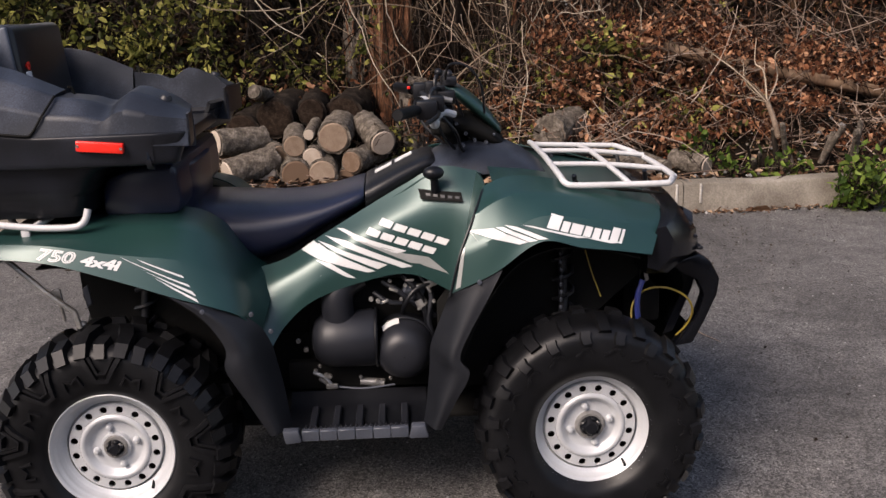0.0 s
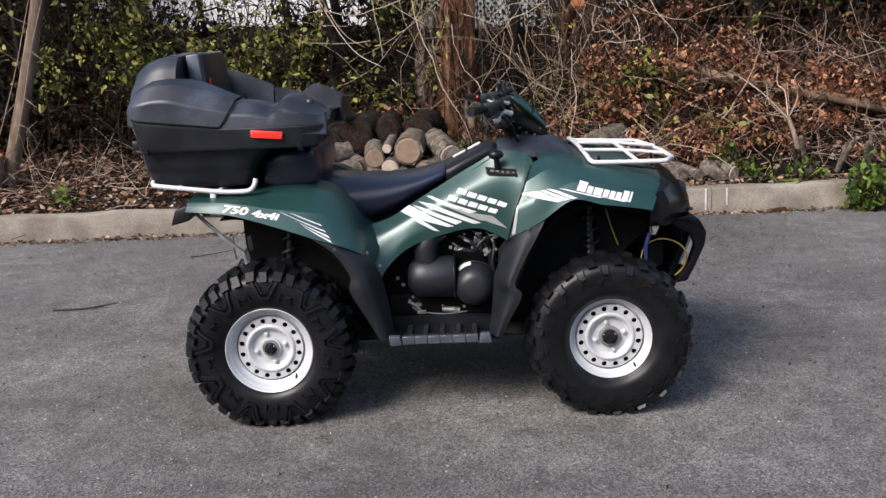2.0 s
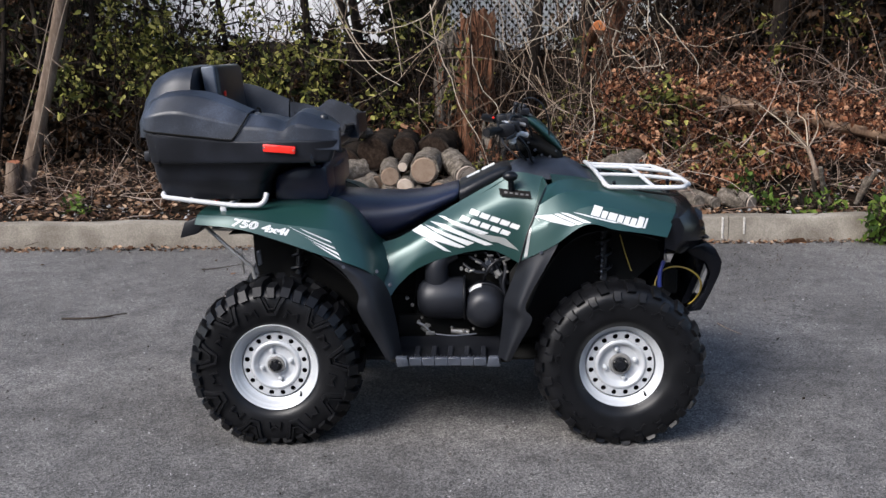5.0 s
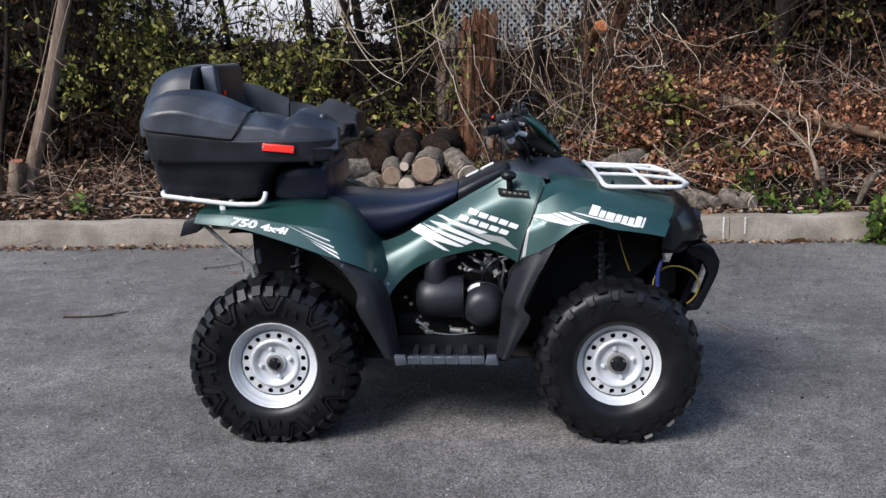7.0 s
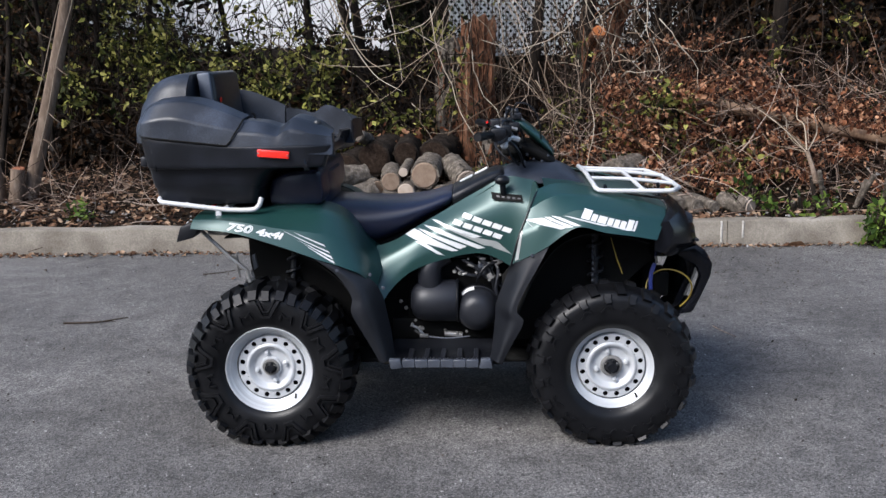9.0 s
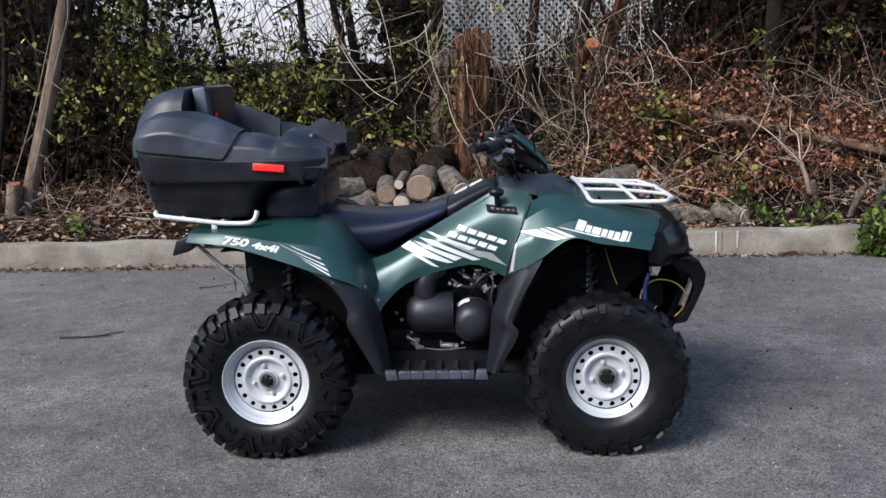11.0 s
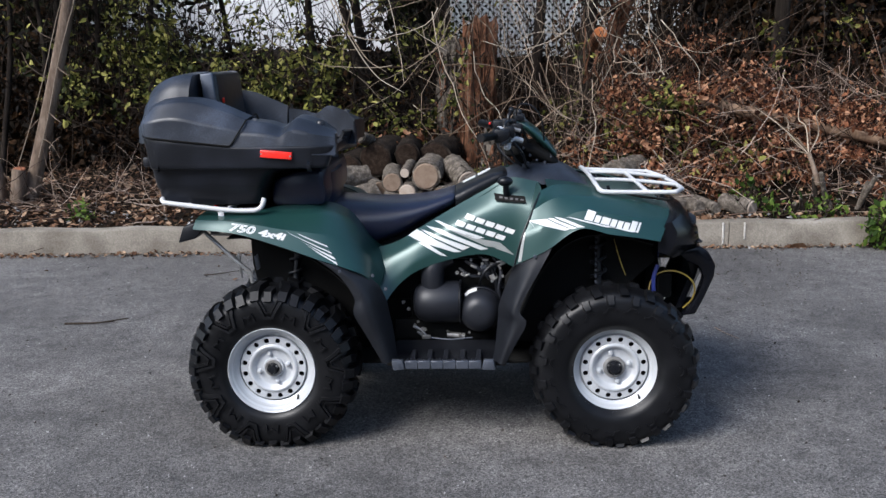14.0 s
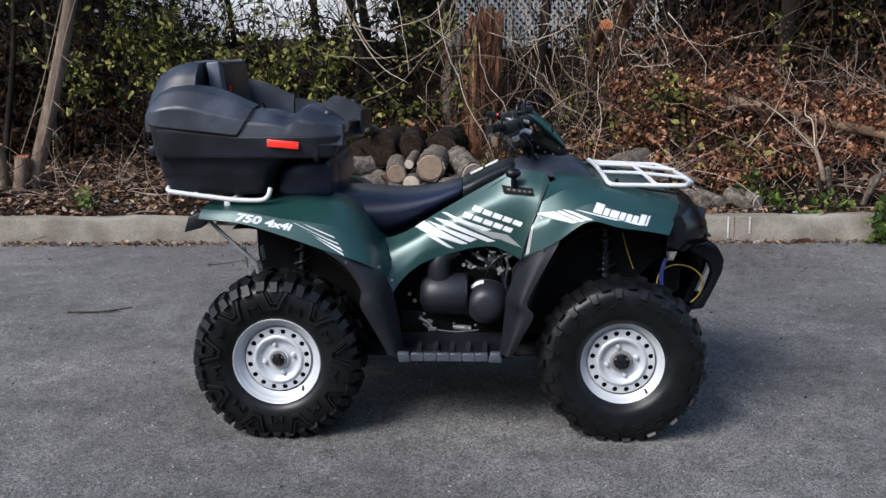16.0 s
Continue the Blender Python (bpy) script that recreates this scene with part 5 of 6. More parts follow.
# small fittings round the bars
for x, y, z, rad, long, turn in ((.262, -.205, 1.152, .010, .05, 40), (.285, -.165, 1.168, .008, .04, 10), (.30, -.10, 1.135, .012, .05, 80), (.258, -.235, 1.128, .007, .045, 120), (.31, .03, 1.20, .008, .04, 30), (.295, .09, 1.16, .010, .05, 100), (.325, -.055, 1.195, .006, .03, 60)):
    part("bar_fitting", moved(turned([(-long / 2, .001), (-long / 2, rad), (long / 2, rad), (long / 2, .001)], 10, "x"), pose(x, y, z, 0, 15, turn)), STEEL if rad < .009 else ENGINE, quad, "bright metal fitting" if rad < .009 else "black clamp")
part("ignition_cap", merged(block(.285, .325, -.075, -.03, 1.195, 1.222, .006), ball((.302, -.05, 1.228), .012)), ENGINE, quad, "black cap on the bars")
part("gauge", moved(turned([(.0, .001), (.0, .030), (-.02, .034), (-.035, .026)], 20, "z"), pose(.292, 0, 1.185, 0, -35, 0)), ENGINE, quad, "round black gauge")

for x, y, z, r in ((.300, -.150, 1.118, .006), (.318, -.120, 1.090, .005), (.345, -.110, 1.060, .006), (.372, -.105, 1.040, .005), (.335, -.125, 1.030, .007), (.405, -.095, 1.030, .006), (.275, -.175, 1.128, .007), (.430, -.085, 1.052, .004)):
    part("steering_bolt", moved(turned([(-.006, .001), (-.006, r * .8), (.0, r), (.008, r)], 8), Matrix.Translation((x, y, z))), PEGGREY, quad, "grey bolt head by the steering")
part("mirror_boss", merged(tube([(.262, -.150, 1.17), (.258, -.145, 1.215), (.268, -.130, 1.235)], .006, 8, smooth=10), ball((.270, -.128, 1.240), .012), block(.262, .288, -.150, -.125, 1.188, 1.206, .004)), BLACK, quad, "small black fittings above the bars")
part("speed_cable", tube([(.29, -.06, 1.21), (.30, -.16, 1.262), (.345, -.20, 1.262), (.385, -.18, 1.21), (.40, -.12, 1.12)], .0035, 6, smooth=24), BLACK, quad, "thin black looped cable")

# headlights, bumper and winch cable
NOSE = [(.460, (.800, .790), (.825, .842), (.848, .846), (.868, .81), (.86, .76), (.83, .725), (.80, .735)),
        (.40, (.80, .80), (.85, .868), (.89, .862), (.925, .81), (.93, .75), (.87, .70), (.81, .70)),
        (.30, (.80, .81), (.87, .878), (.925, .865), (.975, .80), (.985, .74), (.92, .69), (.81, .69)),
        (.12, (.80, .82), (.88, .884), (.94, .868), (.995, .80), (1.005, .74), (.94, .69), (.81, .69))]
slices = [[(x, -y, z) for x, z in q] for y, *q in NOSE] + [[(x, y, z) for x, z in q] for y, *q in reversed(NOSE)]
front = part("front_grille", loft(slices), GLOSS, quad, "black plastic front grille panel", 28)
both("headlight", moved(turned([(-.012, .001), (-.010, .04), (.0, .055), (.03, .06)], 24, "x"), pose(.955, -.25, .785, 0, 200, 0)), ENGINE, quad, "dark tinted headlight")
for dz in (0, .035, .07):
    part("grille_bar", block(.972 - dz * .5, .99 - dz * .5, -.33, -.27, .742 + dz, .752 + dz, .003, 1), ENGINE, quad)
part("tag", plate([(.936, .80), (.944, .80), (.948, .775), (.94, .772)], -.345, -.33, .001), DECAL, quad, "tiny white tag")
both("bumper_side", merged(plate([(.91, .70), (.985, .725), (1.022, .70), (1.050, .648), (1.044, .60), (1.010, .52), (.978, .455), (.925, .448), (.945, .475), (.985, .535), (1.005, .60), (.985, .645), (.93, .67)], -.305, -.255, .008)), GLOSS, quad, "black front bumper wing")
part("bumper", loft([[(x - .12 * (abs(y) / .28) ** 3, y, z) for x, z in ((.99, .72), (1.035, .69), (1.056, .645), (1.042, .59), (.99, .46), (.96, .45), (1.02, .60), (1.0, .68))] for y in (-.20, -.13, -.06, 0, .06, .13, .20)]), GLOSS, quad, "black moulded front bumper")
part("skid_plate", patch([[(x, y, z) for y in (-.16, 0, .16)] for x, z in ((1.0, .47), (.94, .40), (.84, .33), (.70, .28))], 12, 8, .006), DARK, quad)
cable = [(.885 + .088 * math.cos(a), -.30 - .02 * math.sin(a * 2), .545 + .083 * math.sin(a)) for a in np.linspace(-1.0, 3.3, 40)]
part("winch_cable", tube(cable, .0031, 8), YELLOW, quad, "looped yellow hose behind the wheel")
part("blue_hose", tube([(.83, -.29, .65), (.815, -.295, .60), (.82, -.29, .53), (.84, -.28, .50)], .008, 8, smooth=14), BLUE, quad, "blue hose")
part("winch", merged(block(.84, .90, -.22, -.08, .50, .60, .01), block(.80, .86, -.16, .16, .42, .72, .02)), DARK, quad)
part("frame_bracket", plate([(.822, .70), (.832, .69), (.838, .66), (.828, .655)], -.33, -.322, .002), STEEL, quad, "bare metal bracket")

# racks
near_side = [(.592, 0, .966), (.590, -.30, .962), (.590, -.345, .958), (.600, -.366, .951), (.625, -.371, .947), (.75, -.371, .945), (.858, -.369, .944), (.884, -.355, .945), (.912, -.275, .942), (.922, -.24, .940), (.930, 0, .934)]
front_rack = part("front_rack", tube(near_side + [(x, -y, z - .012 * (x - .59) / .34) for x, y, z in reversed(near_side[1:-1])], .0088, 10, smooth=120, closed=True), WHITE_STEEL, quad, "white tubular steel front rack")
for y in (-.125, .125):
    part("rack_bar", tube([(.591, y, .964), (.75, y, .958), (.926, y, .939)], .0078, 10, smooth=14), WHITE_STEEL, front_rack)
part("rack_bar", tube([(.770, -.370, .946), (.762, -.2, .954), (.758, 0, .957), (.758, .2, .952), (.760, .370, .938)], .0078, 10, smooth=24), WHITE_STEEL, front_rack)
for y in (-.30, .30):
    part("rack_foot", merged(tube([(.640, y, .946), (.648, y, .935), (.86, y, .905), (.868, y, .915)], .0045, 8, smooth=16), block(.70, .735, y - .012, y + .012, .918, .928, .003)), DARK, front_rack, "black strip under the front rack")
for x, y in ((.64, -.24), (.64, .24), (.85, -.20), (.85, .20)):
    part("rack_leg", tube([(x, y, .95), (x + .01, y * .9, .90)], .007, 8), BLACK, front_rack)
near_side = [(-.660, -.432, .945), (-.666, -.438, .922), (-.678, -.441, .907), (-.70, -.442, .900), (-.76, -.442, .900), (-.822, -.442, .905), (-1.02, -.440, .930), (-1.042, -.434, .936), (-1.052, -.41, .939), (-1.054, -.36, .941), (-1.054, 0, .942)]
rear_rack = part("rear_rack", tube(near_side + [(x, -y, z) for x, y, z in reversed(near_side[:-1])], .0092, 10, smooth=120), WHITE_STEEL, quad, "white tubular steel rear rack")
for x, z in ((-.80, .903), (-.95, .918)):
    part("rack_bar", tube([(x, -.44, z), (x, .44, z)], .009, 10), WHITE_STEEL, rear_rack)
for y in (-.440, .440):
    part("rack_leg", merged(block(-.834, -.812, y - .006, y + .006, .876, .908, .003), tube([(-.823, y, .886), (-.823, y * .8, .86)], .008, 8)), WHITE_STEEL, rear_rack)
for y in (-.25, .25):
    part("rack_leg", tube([(-.95, y, .915), (-.90, y, .84), (-.86, y, .80)], .009, 8), WHITE_STEEL, rear_rack)
# tail bracket and strut
both("tail_bracket", plate([(-.985, .782), (-.965, .842), (-.925, .858), (-.885, .845), (-.915, .80)], -.47, -.38, .006), BLACK, quad, "black tail bracket")
both("tail_strut", merged(tube([(-.915, -.40, .825), (-.80, -.41, .715), (-.735, -.41, .66), (-.725, -.41, .615)], .008, 8), tube([(-.89, -.36, .80), (-.72, -.36, .795)], .009, 8), plate([(-.80, .715), (-.785, .685), (-.770, .680), (-.775, .72)], -.39, -.38, .002), tube([(-.80, -.405, .715), (-.775, -.40, .69), (-.77, -.39, .63)], .005, 6)), STEEL, quad, "grey steel tail strut")
part("tail_lamp", block(-.95, -.92, -.10, .10, .82, .87, .01), RED, quad, "red tail lamp")
part("rear_gusset", plate([(-.735, .70), (-.72, .71), (-.712, .655), (-.728, .645)], -.33, -.32, .002), PEGGREY, quad)
part("strut_joint", ball((-.722, -.40, .62), .012), STEEL, quad)
part("rear_deck", patch([[(x, y, .865 + .02 * math.cos(y * 3)) for y in (-.31, -.1, .1, .31)] for x in (-.90, -.70, -.48)], 8, 10, .006), BLACK, quad, "black deck under the rear rack")
for x, y, z in ((-.372, -.524, .684), (-.256, -.472, .655), (-.21, -.455, .60), (.345, -.53, .735), (.318, -.41, .80)):
    part("panel_clip", moved(turned([(-.004, .001), (-.003, .006), (.004, .007)], 12, "y"), Matrix.Translation((x, y - .006, z))), PEGGREY, quad, "small grey panel clip")

# decals on the near panels, and one painted sheen on the front fender
tree_r, tree_s, tree_f = surface_of(rear_fender), surface_of(side_panel), surface_of(front_fender)


def stripes(rows, tree, parent, mat=DECAL, name="stripe"):
    for a, b, c, d in rows:
        part(name, laid(four(a, b, c, d), tree), mat, parent, "white speed stripe" if mat is DECAL else "silver speed stripe; on the fender a painted sheen")


stripes([((-.575, .832), (-.405, .752), (-.40, .745), (-.56, .824)), ((-.535, .806), (-.395, .735), (-.385, .722), (-.50, .788)), ((-.53, .823), (-.42, .775), (-.415, .768), (-.515, .814)), ((-.49, .778), (-.385, .716), (-.378, .706), (-.44, .744))], tree_r, near_rear_fender)
stripes([((-0.14, 0.76), (-0.101, 0.786), (0.071, 0.707), (0.047, 0.705)), ((-0.092, 0.786), (-0.053, 0.779), (0.104, 0.724), (0.077, 0.713)), ((-0.07, 0.799), (-0.009, 0.792), (0.176, 0.717), (0.147, 0.713)), ((-0.037, 0.819), (-0.015, 0.819), (0.161, 0.761), (0.13, 0.755)), ((-0.097, 0.742), (-0.056, 0.735), (0.016, 0.689), (-0.01, 0.694))], tree_s, near_side_panel)
stripes([((-0.004, 0.804), (0.13, 0.763), (0.252, 0.717), (0.169, 0.727)), ((0.156, 0.754), (0.221, 0.742), (0.278, 0.692), (0.206, 0.718))], tree_s, near_side_panel, DECAL_SHEEN_GREY)
stripes([((0.318, 0.856), (0.387, 0.866), (0.472, 0.834), (0.452, 0.828)), ((0.393, 0.868), (0.411, 0.87), (0.497, 0.838), (0.476, 0.834)), ((0.415, 0.874), (0.448, 0.871), (0.525, 0.841), (0.501, 0.84)), ((0.456, 0.877), (0.484, 0.873), (0.63, 0.838), (0.602, 0.839)), ((0.622, 0.838), (0.654, 0.834), (0.723, 0.819), (0.691, 0.819))], tree_f, near_front_fender)
# Pale reflection along the fender's rear edge, laid on as a silver strip.
stripes([((.303, .810), (.313, .818), (.297, .715), (.284, .708))], tree_f, near_front_fender, DECAL_SHEEN_GREY)


def lettered(text, start, along, height, wide, tree, parent, label):
    part("lettering", laid(lettering(text, start, along, height, 0.2, .0014, wide), tree), DECAL, parent, label)
    return lettering(text, start, along, height, 0.2, -.0012, wide)


inner = lettered("750", (-.780, .838), -8.5, .026, 1.75, tree_r, near_rear_fender, "white outlined figures 750")
part("lettering", laid(inner, tree_r, .0026), GREEN, near_rear_fender)
lettered("4x4i", (-.670, .820), -12, .023, 1.75, tree_r, near_rear_fender, "white letters 4x4i")


def badge(x, z, along, widths, height, gap, tree, parent, slant=.2, mat=DECAL, lift=.0016):
    """A maker's mark as a row of plain leaning bars."""
    c, s = math.cos(radians(along)), math.sin(radians(along))
    u = 0
    for w, tall in widths:
        corner = [(u, 0), (u + w, 0), (u + w + slant * tall * height, tall * height), (u + slant * tall * height, tall * height)]
        q = [(x + c * a - s * b, z + s * a + c * b) for a, b in corner]
        part("badge_bar", laid(four(*q, 5, 4), tree, lift), mat, parent, "plain white badge bar" if mat is DECAL else "plain silver badge bar")
        u += w + gap


badge(.522, .868, -15, [(.031, 1), (.020, .72), (.031, .72), (.020, .72), (.019, .72), (.020, .72), (.022, 1), (.008, 1)], .035, .0045, tree_f, near_front_fender)
for x, z in ((.084, .834), (.047, .810)):
    badge(x, z, -18, [(.034, 1), (.034, 1), (.034, 1), (.034, 1), (.034, .95)], .0195, .0065, tree_s, near_side_panel, .3, DECAL, .0028)


# ---- wheels ----
def tyre_line(half, radius):
    """The tyre's outline from bead to bead, as (across, radius)."""
    side = [(half * .70, .155), (half * .93, .182), (half * 1.0, .225), (half * .985, .262), (half * .90, radius * .915), (half * .70, radius * .965), (half * .36, radius * .985)]
    return glide([(-a, r) for a, r in side] + [(0, radius * .99)] + [(a, r) for a, r in reversed(side)], 61)


def on_tyre(line, s):
    """A point of the outline: s runs from -1 at one bead to 1 at the other."""
    f = (s + 1) / 2 * (len(line) - 1)
    i = min(int(f), len(line) - 2)
    p = line[i] + (line[i + 1] - line[i]) * (f - i)
    d = line[min(i + 2, len(line) - 1)] - line[max(i - 1, 0)]
    n = np.array((-d[1], d[0]))
    n /= np.linalg.norm(n)
    return p, -n if n @ (p - np.array((0, .21))) < 0 else n


def lug(line, path, width, height):
    """A raised bar on the tyre along a path of (turn, s)."""
    rings = []
    path = np.array(path, float)
    for i, (turn, s) in enumerate(path):
        a, b = path[max(i - 1, 0)], path[min(i + 1, len(path) - 1)]
        step = np.array(((b[0] - a[0]) * .3, (b[1] - a[1]) * .36))
        step /= np.linalg.norm(step) + 1e-9
        across = np.array((-step[1] / .3, step[0] / .36))
        ring = []
        for k, h in ((-.5, -.003), (-.36, height), (.36, height), (.5, -.003)):
            q = (turn + across[0] * width * k, s + across[1] * width * k)
            p, n = on_tyre(line, max(-.98, min(.98, q[1])))
            p = p + n * h
            ring.append((p[1] * math.cos(q[0]), p[0], p[1] * math.sin(q[0])))
        rings.append(ring)
    return loft(rings)


def squashed(shape):
    """The tyre flattened where it stands on the ground."""
    return [(x, y, max(z, -HUB_Z + .002)) for x, y, z in shape[0]], shape[1]


REAR_LINE, FRONT_LINE = tyre_line(.125, .312), tyre_line(.10, .308)


def rear_lugs():
    """The raised bars of one pitch of the rear tyre, as (shape, every how many pitches)."""
    out = []
    for side, shift in ((-1, 0), (1, math.pi / 9)):
        for turn, slant in ((-.02, -.05), (.33, .05)):
            out.append((lug(REAR_LINE, [(shift + turn - slant, side * .02), (shift + turn, side * .2), (shift + turn, side * .34), (shift + turn, side * .50)], .044, .021), 1))
        out.append((lug(REAR_LINE, [(shift + .14, side * .24), (shift + .17, side * .36), (shift + .155, side * .52)], .038, .018), 1))
        out.append((lug(REAR_LINE, [(shift + .50, side * .20), (shift + .53, side * .34), (shift + .51, side * .52)], .040, .020), 1))
        out.append((lug(REAR_LINE, [(shift - .03, side * .45), (shift + .02, side * .60), (shift + .09, side * .745), (shift + .22, side * .745), (shift + .29, side * .60), (shift + .34, side * .45)], .018, .013), 1))
        out.append((lug(REAR_LINE, [(shift + .04, side * .49), (shift + .115, side * .675), (shift + .195, side * .675), (shift + .27, side * .49)], .012, .012), 1))
        out.append((lug(REAR_LINE, [(shift + .40, side * .77), (shift + .43, side * .68), (shift + .51, side * .72), (shift + .59, side * .68), (shift + .62, side * .77)], .012, .010), 1))
    return out


def front_lugs():
    """The raised pads of one pitch of the front tyre."""
    out = []
    for side, shift in ((-1, 0), (1, math.pi / 19)):
        out.append((lug(FRONT_LINE, [(shift, side * .40), (shift + .012, side * .50), (shift, side * .58)], .036, .012), 1))
        out.append((lug(FRONT_LINE, [(shift + .16, side * .06), (shift + .17, side * .24), (shift + .15, side * .40)], .040, .014), 1))
        out.append((lug(FRONT_LINE, [(shift - .07, side * .68), (shift - .03, side * .64), (shift + .05, side * .64), (shift + .08, side * .68), (shift + .14, side * .70)], .011, .006), 1))
    return out


def carcass(line):
    return squashed(turned([(a, r) for a, r in line], 90))


def rim_shape(face, reach):
    """A pressed steel rim, its outer lip at -face, its disc with sixteen round holes a little deeper."""
    lip = [(reach, .150), (reach, .166), (reach - .012, .166), (reach - .02, .150), (-face + .055, .149), (-face + .02, .155), (-face + .008, .165), (-face, .1715), (-face - .004, .1715), (-face - .006, .169), (-face - .004, .1655), (-face + .002, .1622), (-face + .007, .1600), (-face + .010, .1562), (-face + .015, .1525), (-face + .026, .1478), (-face + .029, .1438), (-face + .033, .1395), (-face + .036, .1345), (-face + .050, .1335), (-face + .050, .1290)]
    disc = [(-face + .034, .1285), (-face + .029, .1260)]
    shapes = [turned(lip, 64), turned([(-face + .050, .1290), disc[0], disc[1]], 64)]
    verts, faces = [], []
    n, ri, ro, rh, y = 16, .098, .126, .0100, -face + .029
    for i in range(n):
        k = len(verts)
        mid, half, rc = 2 * math.pi * (i + .5) / n, math.pi / n, .1125
        for j in range(16):
            a = 2 * math.pi * j / 16
            c, s = math.cos(a), math.sin(a)
            big = max(abs(c), abs(s))
            r, t = rc + (ro - ri) / 2 * c / big, mid + half * s / big
            verts.append((r * math.cos(t), y, r * math.sin(t)))
            hr, ht = rc + rh * c, mid + rh * s / rc
            verts.append((hr * math.cos(ht), y, hr * math.sin(ht)))
            verts.append((hr * math.cos(ht), y + .005, hr * math.sin(ht)))
        for j in range(16):
            b = (j + 1) % 16
            faces += [(k + 3 * j, k + 3 * b, k + 3 * b + 1, k + 3 * j + 1), (k + 3 * j + 1, k + 3 * b + 1, k + 3 * b + 2, k + 3 * j + 2)]
    shapes.append((verts, faces))
    shapes.append(turned([(y, ri), (y - .005, ri - .004), (y - .007, ri - .010), (y - .003, ri - .017), (y + .012, ri - .024), (y + .014, .068), (y + .012, .042), (y + .002, .039), (y + .002, .032), (y + .03, .030)], 64))
    verts, faces = merged(*shapes)
    return [(x * .975, y, z * .975) for x, y, z in verts], faces


def wheel(name_label, tyre_mesh, lugs, pitches, face, reach, hub):
    w = part("wheel", rim_shape(face, reach), SILVER, quad, name_label, 50)
    part("tyre", tyre_mesh, RUBBER, w, "black off-road tyre carcass", 30)
    for shape, every in lugs:
        me = mesh_of(shape, RUBBER, 30, "tread_lug")
        middle = math.atan2(np.mean([q[2] for q in shape[0]]), np.mean([q[0] for q in shape[0]]))
        for i in range(0, pitches, every):
            a = 2 * math.pi * i / pitches
            turn = pose(0, 0, 0, 0, -math.degrees(a), 0)
            if math.sin(a + middle) < -.90:
                part("tread_lug", squashed(moved(shape, turn)), RUBBER, w, "", 30)
            else:
                part("tread_lug", me, RUBBER, w).matrix_basis = turn
    part("brake_drum", turned([(-face + .062, .001), (-face + .062, .138), (reach - .02, .14), (reach - .02, .001)], 40), DARK, w, "dark brake drum behind the rim")
    y = -face + .040
    part("hub_nut", merged(turned([(y - .034, .001), (y - .034, hub * .55), (y - .024, hub * .72), (y - .016, hub * .78), (y - .014, hub), (y + .02, hub + .002)], 24), *[moved(block(-.0045, .0045, -.008, .006, hub * .72, hub * .98, .002, 1), pose(0, y - .018, 0, 0, 60 * i + 14, 0)) for i in range(6)]), BLACK, w, "dark hub with castle nut")
    part("hub_ring", turned([(y - .010, hub + .001), (y - .016, hub + .002), (y - .016, hub + .008), (y - .004, hub + .014)], 32), STEEL, w, "worn steel hub ring")
    for i in range(3):
        a = 2 * math.pi * i / 3 + .5
        part("hub_clip", moved(block(-.006, .006, -.003, .003, -.002, .002, .001, 1), pose((hub * .86) * math.cos(a), y - .019, (hub * .86) * math.sin(a), 0, 40 + 120 * i, 0)), STEEL, w, "bright bit of bare metal on the hub")
    for i in range(4):
        a = math.pi / 2 * i + .25
        part("lug_nut", moved(turned([(-.012, .001), (-.011, .006), (-.004, .009), (.006, .0105)], 6 * 2), Matrix.Translation((.056 * math.cos(a), y - .002, .056 * math.sin(a)))), SILVER, w, "domed lug nut")
    part("valve_stem", tube([(.090, -face + .034, -.107), (.093, -face + .008, -.114)], .004, 8), RUBBER, w, "black rubber valve stem")
    return w


def place_wheel(w, m):
    w.matrix_basis = m
    return w


rear_wheel = wheel("silver steel rear wheel with a wide tyre", carcass(REAR_LINE), rear_lugs(), 9, .10, .10, .022)
front_wheel = wheel("silver steel front wheel with a narrow tyre", carcass(FRONT_LINE), front_lugs(), 19, .072, .08, .028)
for w, x, y in ((rear_wheel, -AXLE, -.42), (front_wheel, AXLE, -.448)):
    for c in w.children:
        c.matrix_parent_inverse = Matrix()
    place_wheel(w, pose(x, y, HUB_Z))
    other = copy_thing(w, pose(x, -y, HUB_Z, 0, 0, 180))
    other.matrix_parent_inverse = Matrix()

# ---- the cargo box on the rear rack ----
# Paler blue-grey vinyl for the near edge of the backrest.
PALE_VINYL = material("pale_vinyl", [(0.030, 0.036, 0.050), (0.055, 0.065, 0.086), (0.095, 0.110, 0.138)], 0.42, 0, 9, 260, 0.2, 0.0006, specular=0.4)
box = thing("cargo_box", "black plastic passenger cargo box with backrest on the rear rack", "cargo box")
part("tub", loft([squircle(cx, 0, ax, ay, z, 72, 11) for cx, ax, ay, z in ((-.872, .178, .378, .914), (-.872, .198, .404, .919), (-.872, .202, .412, .945), (-.871, .207, .418, .976), (-.870, .214, .423, .983), (-.868, .219, .427, 1.000), (-.864, .227, .432, 1.022), (-.850, .244, .437, 1.048), (-.850, .247, .439, 1.054), (-.850, .247, .439, 1.064))]), BOXBLACK, box, "scuffed black lower tub", 30)


def lid_line(x):
    """The height of the seam under the side lid."""
    return 1.144 + .112 * max(0, -.76 - x)


band = glide([(-1.098, -.20), (-1.112, -.34), (-1.106, -.418), (-1.076, -.457), (-1.0, -.470), (-.85, -.473), (-.65, -.471), (-.50, -.464), (-.42, -.452), (-.386, -.428), (-.400, -.34), (-.440, -.20)], 72)
rims = [(0, .016), (.05, .005), (.5, .001), (.95, 0), (1.0, .006)]
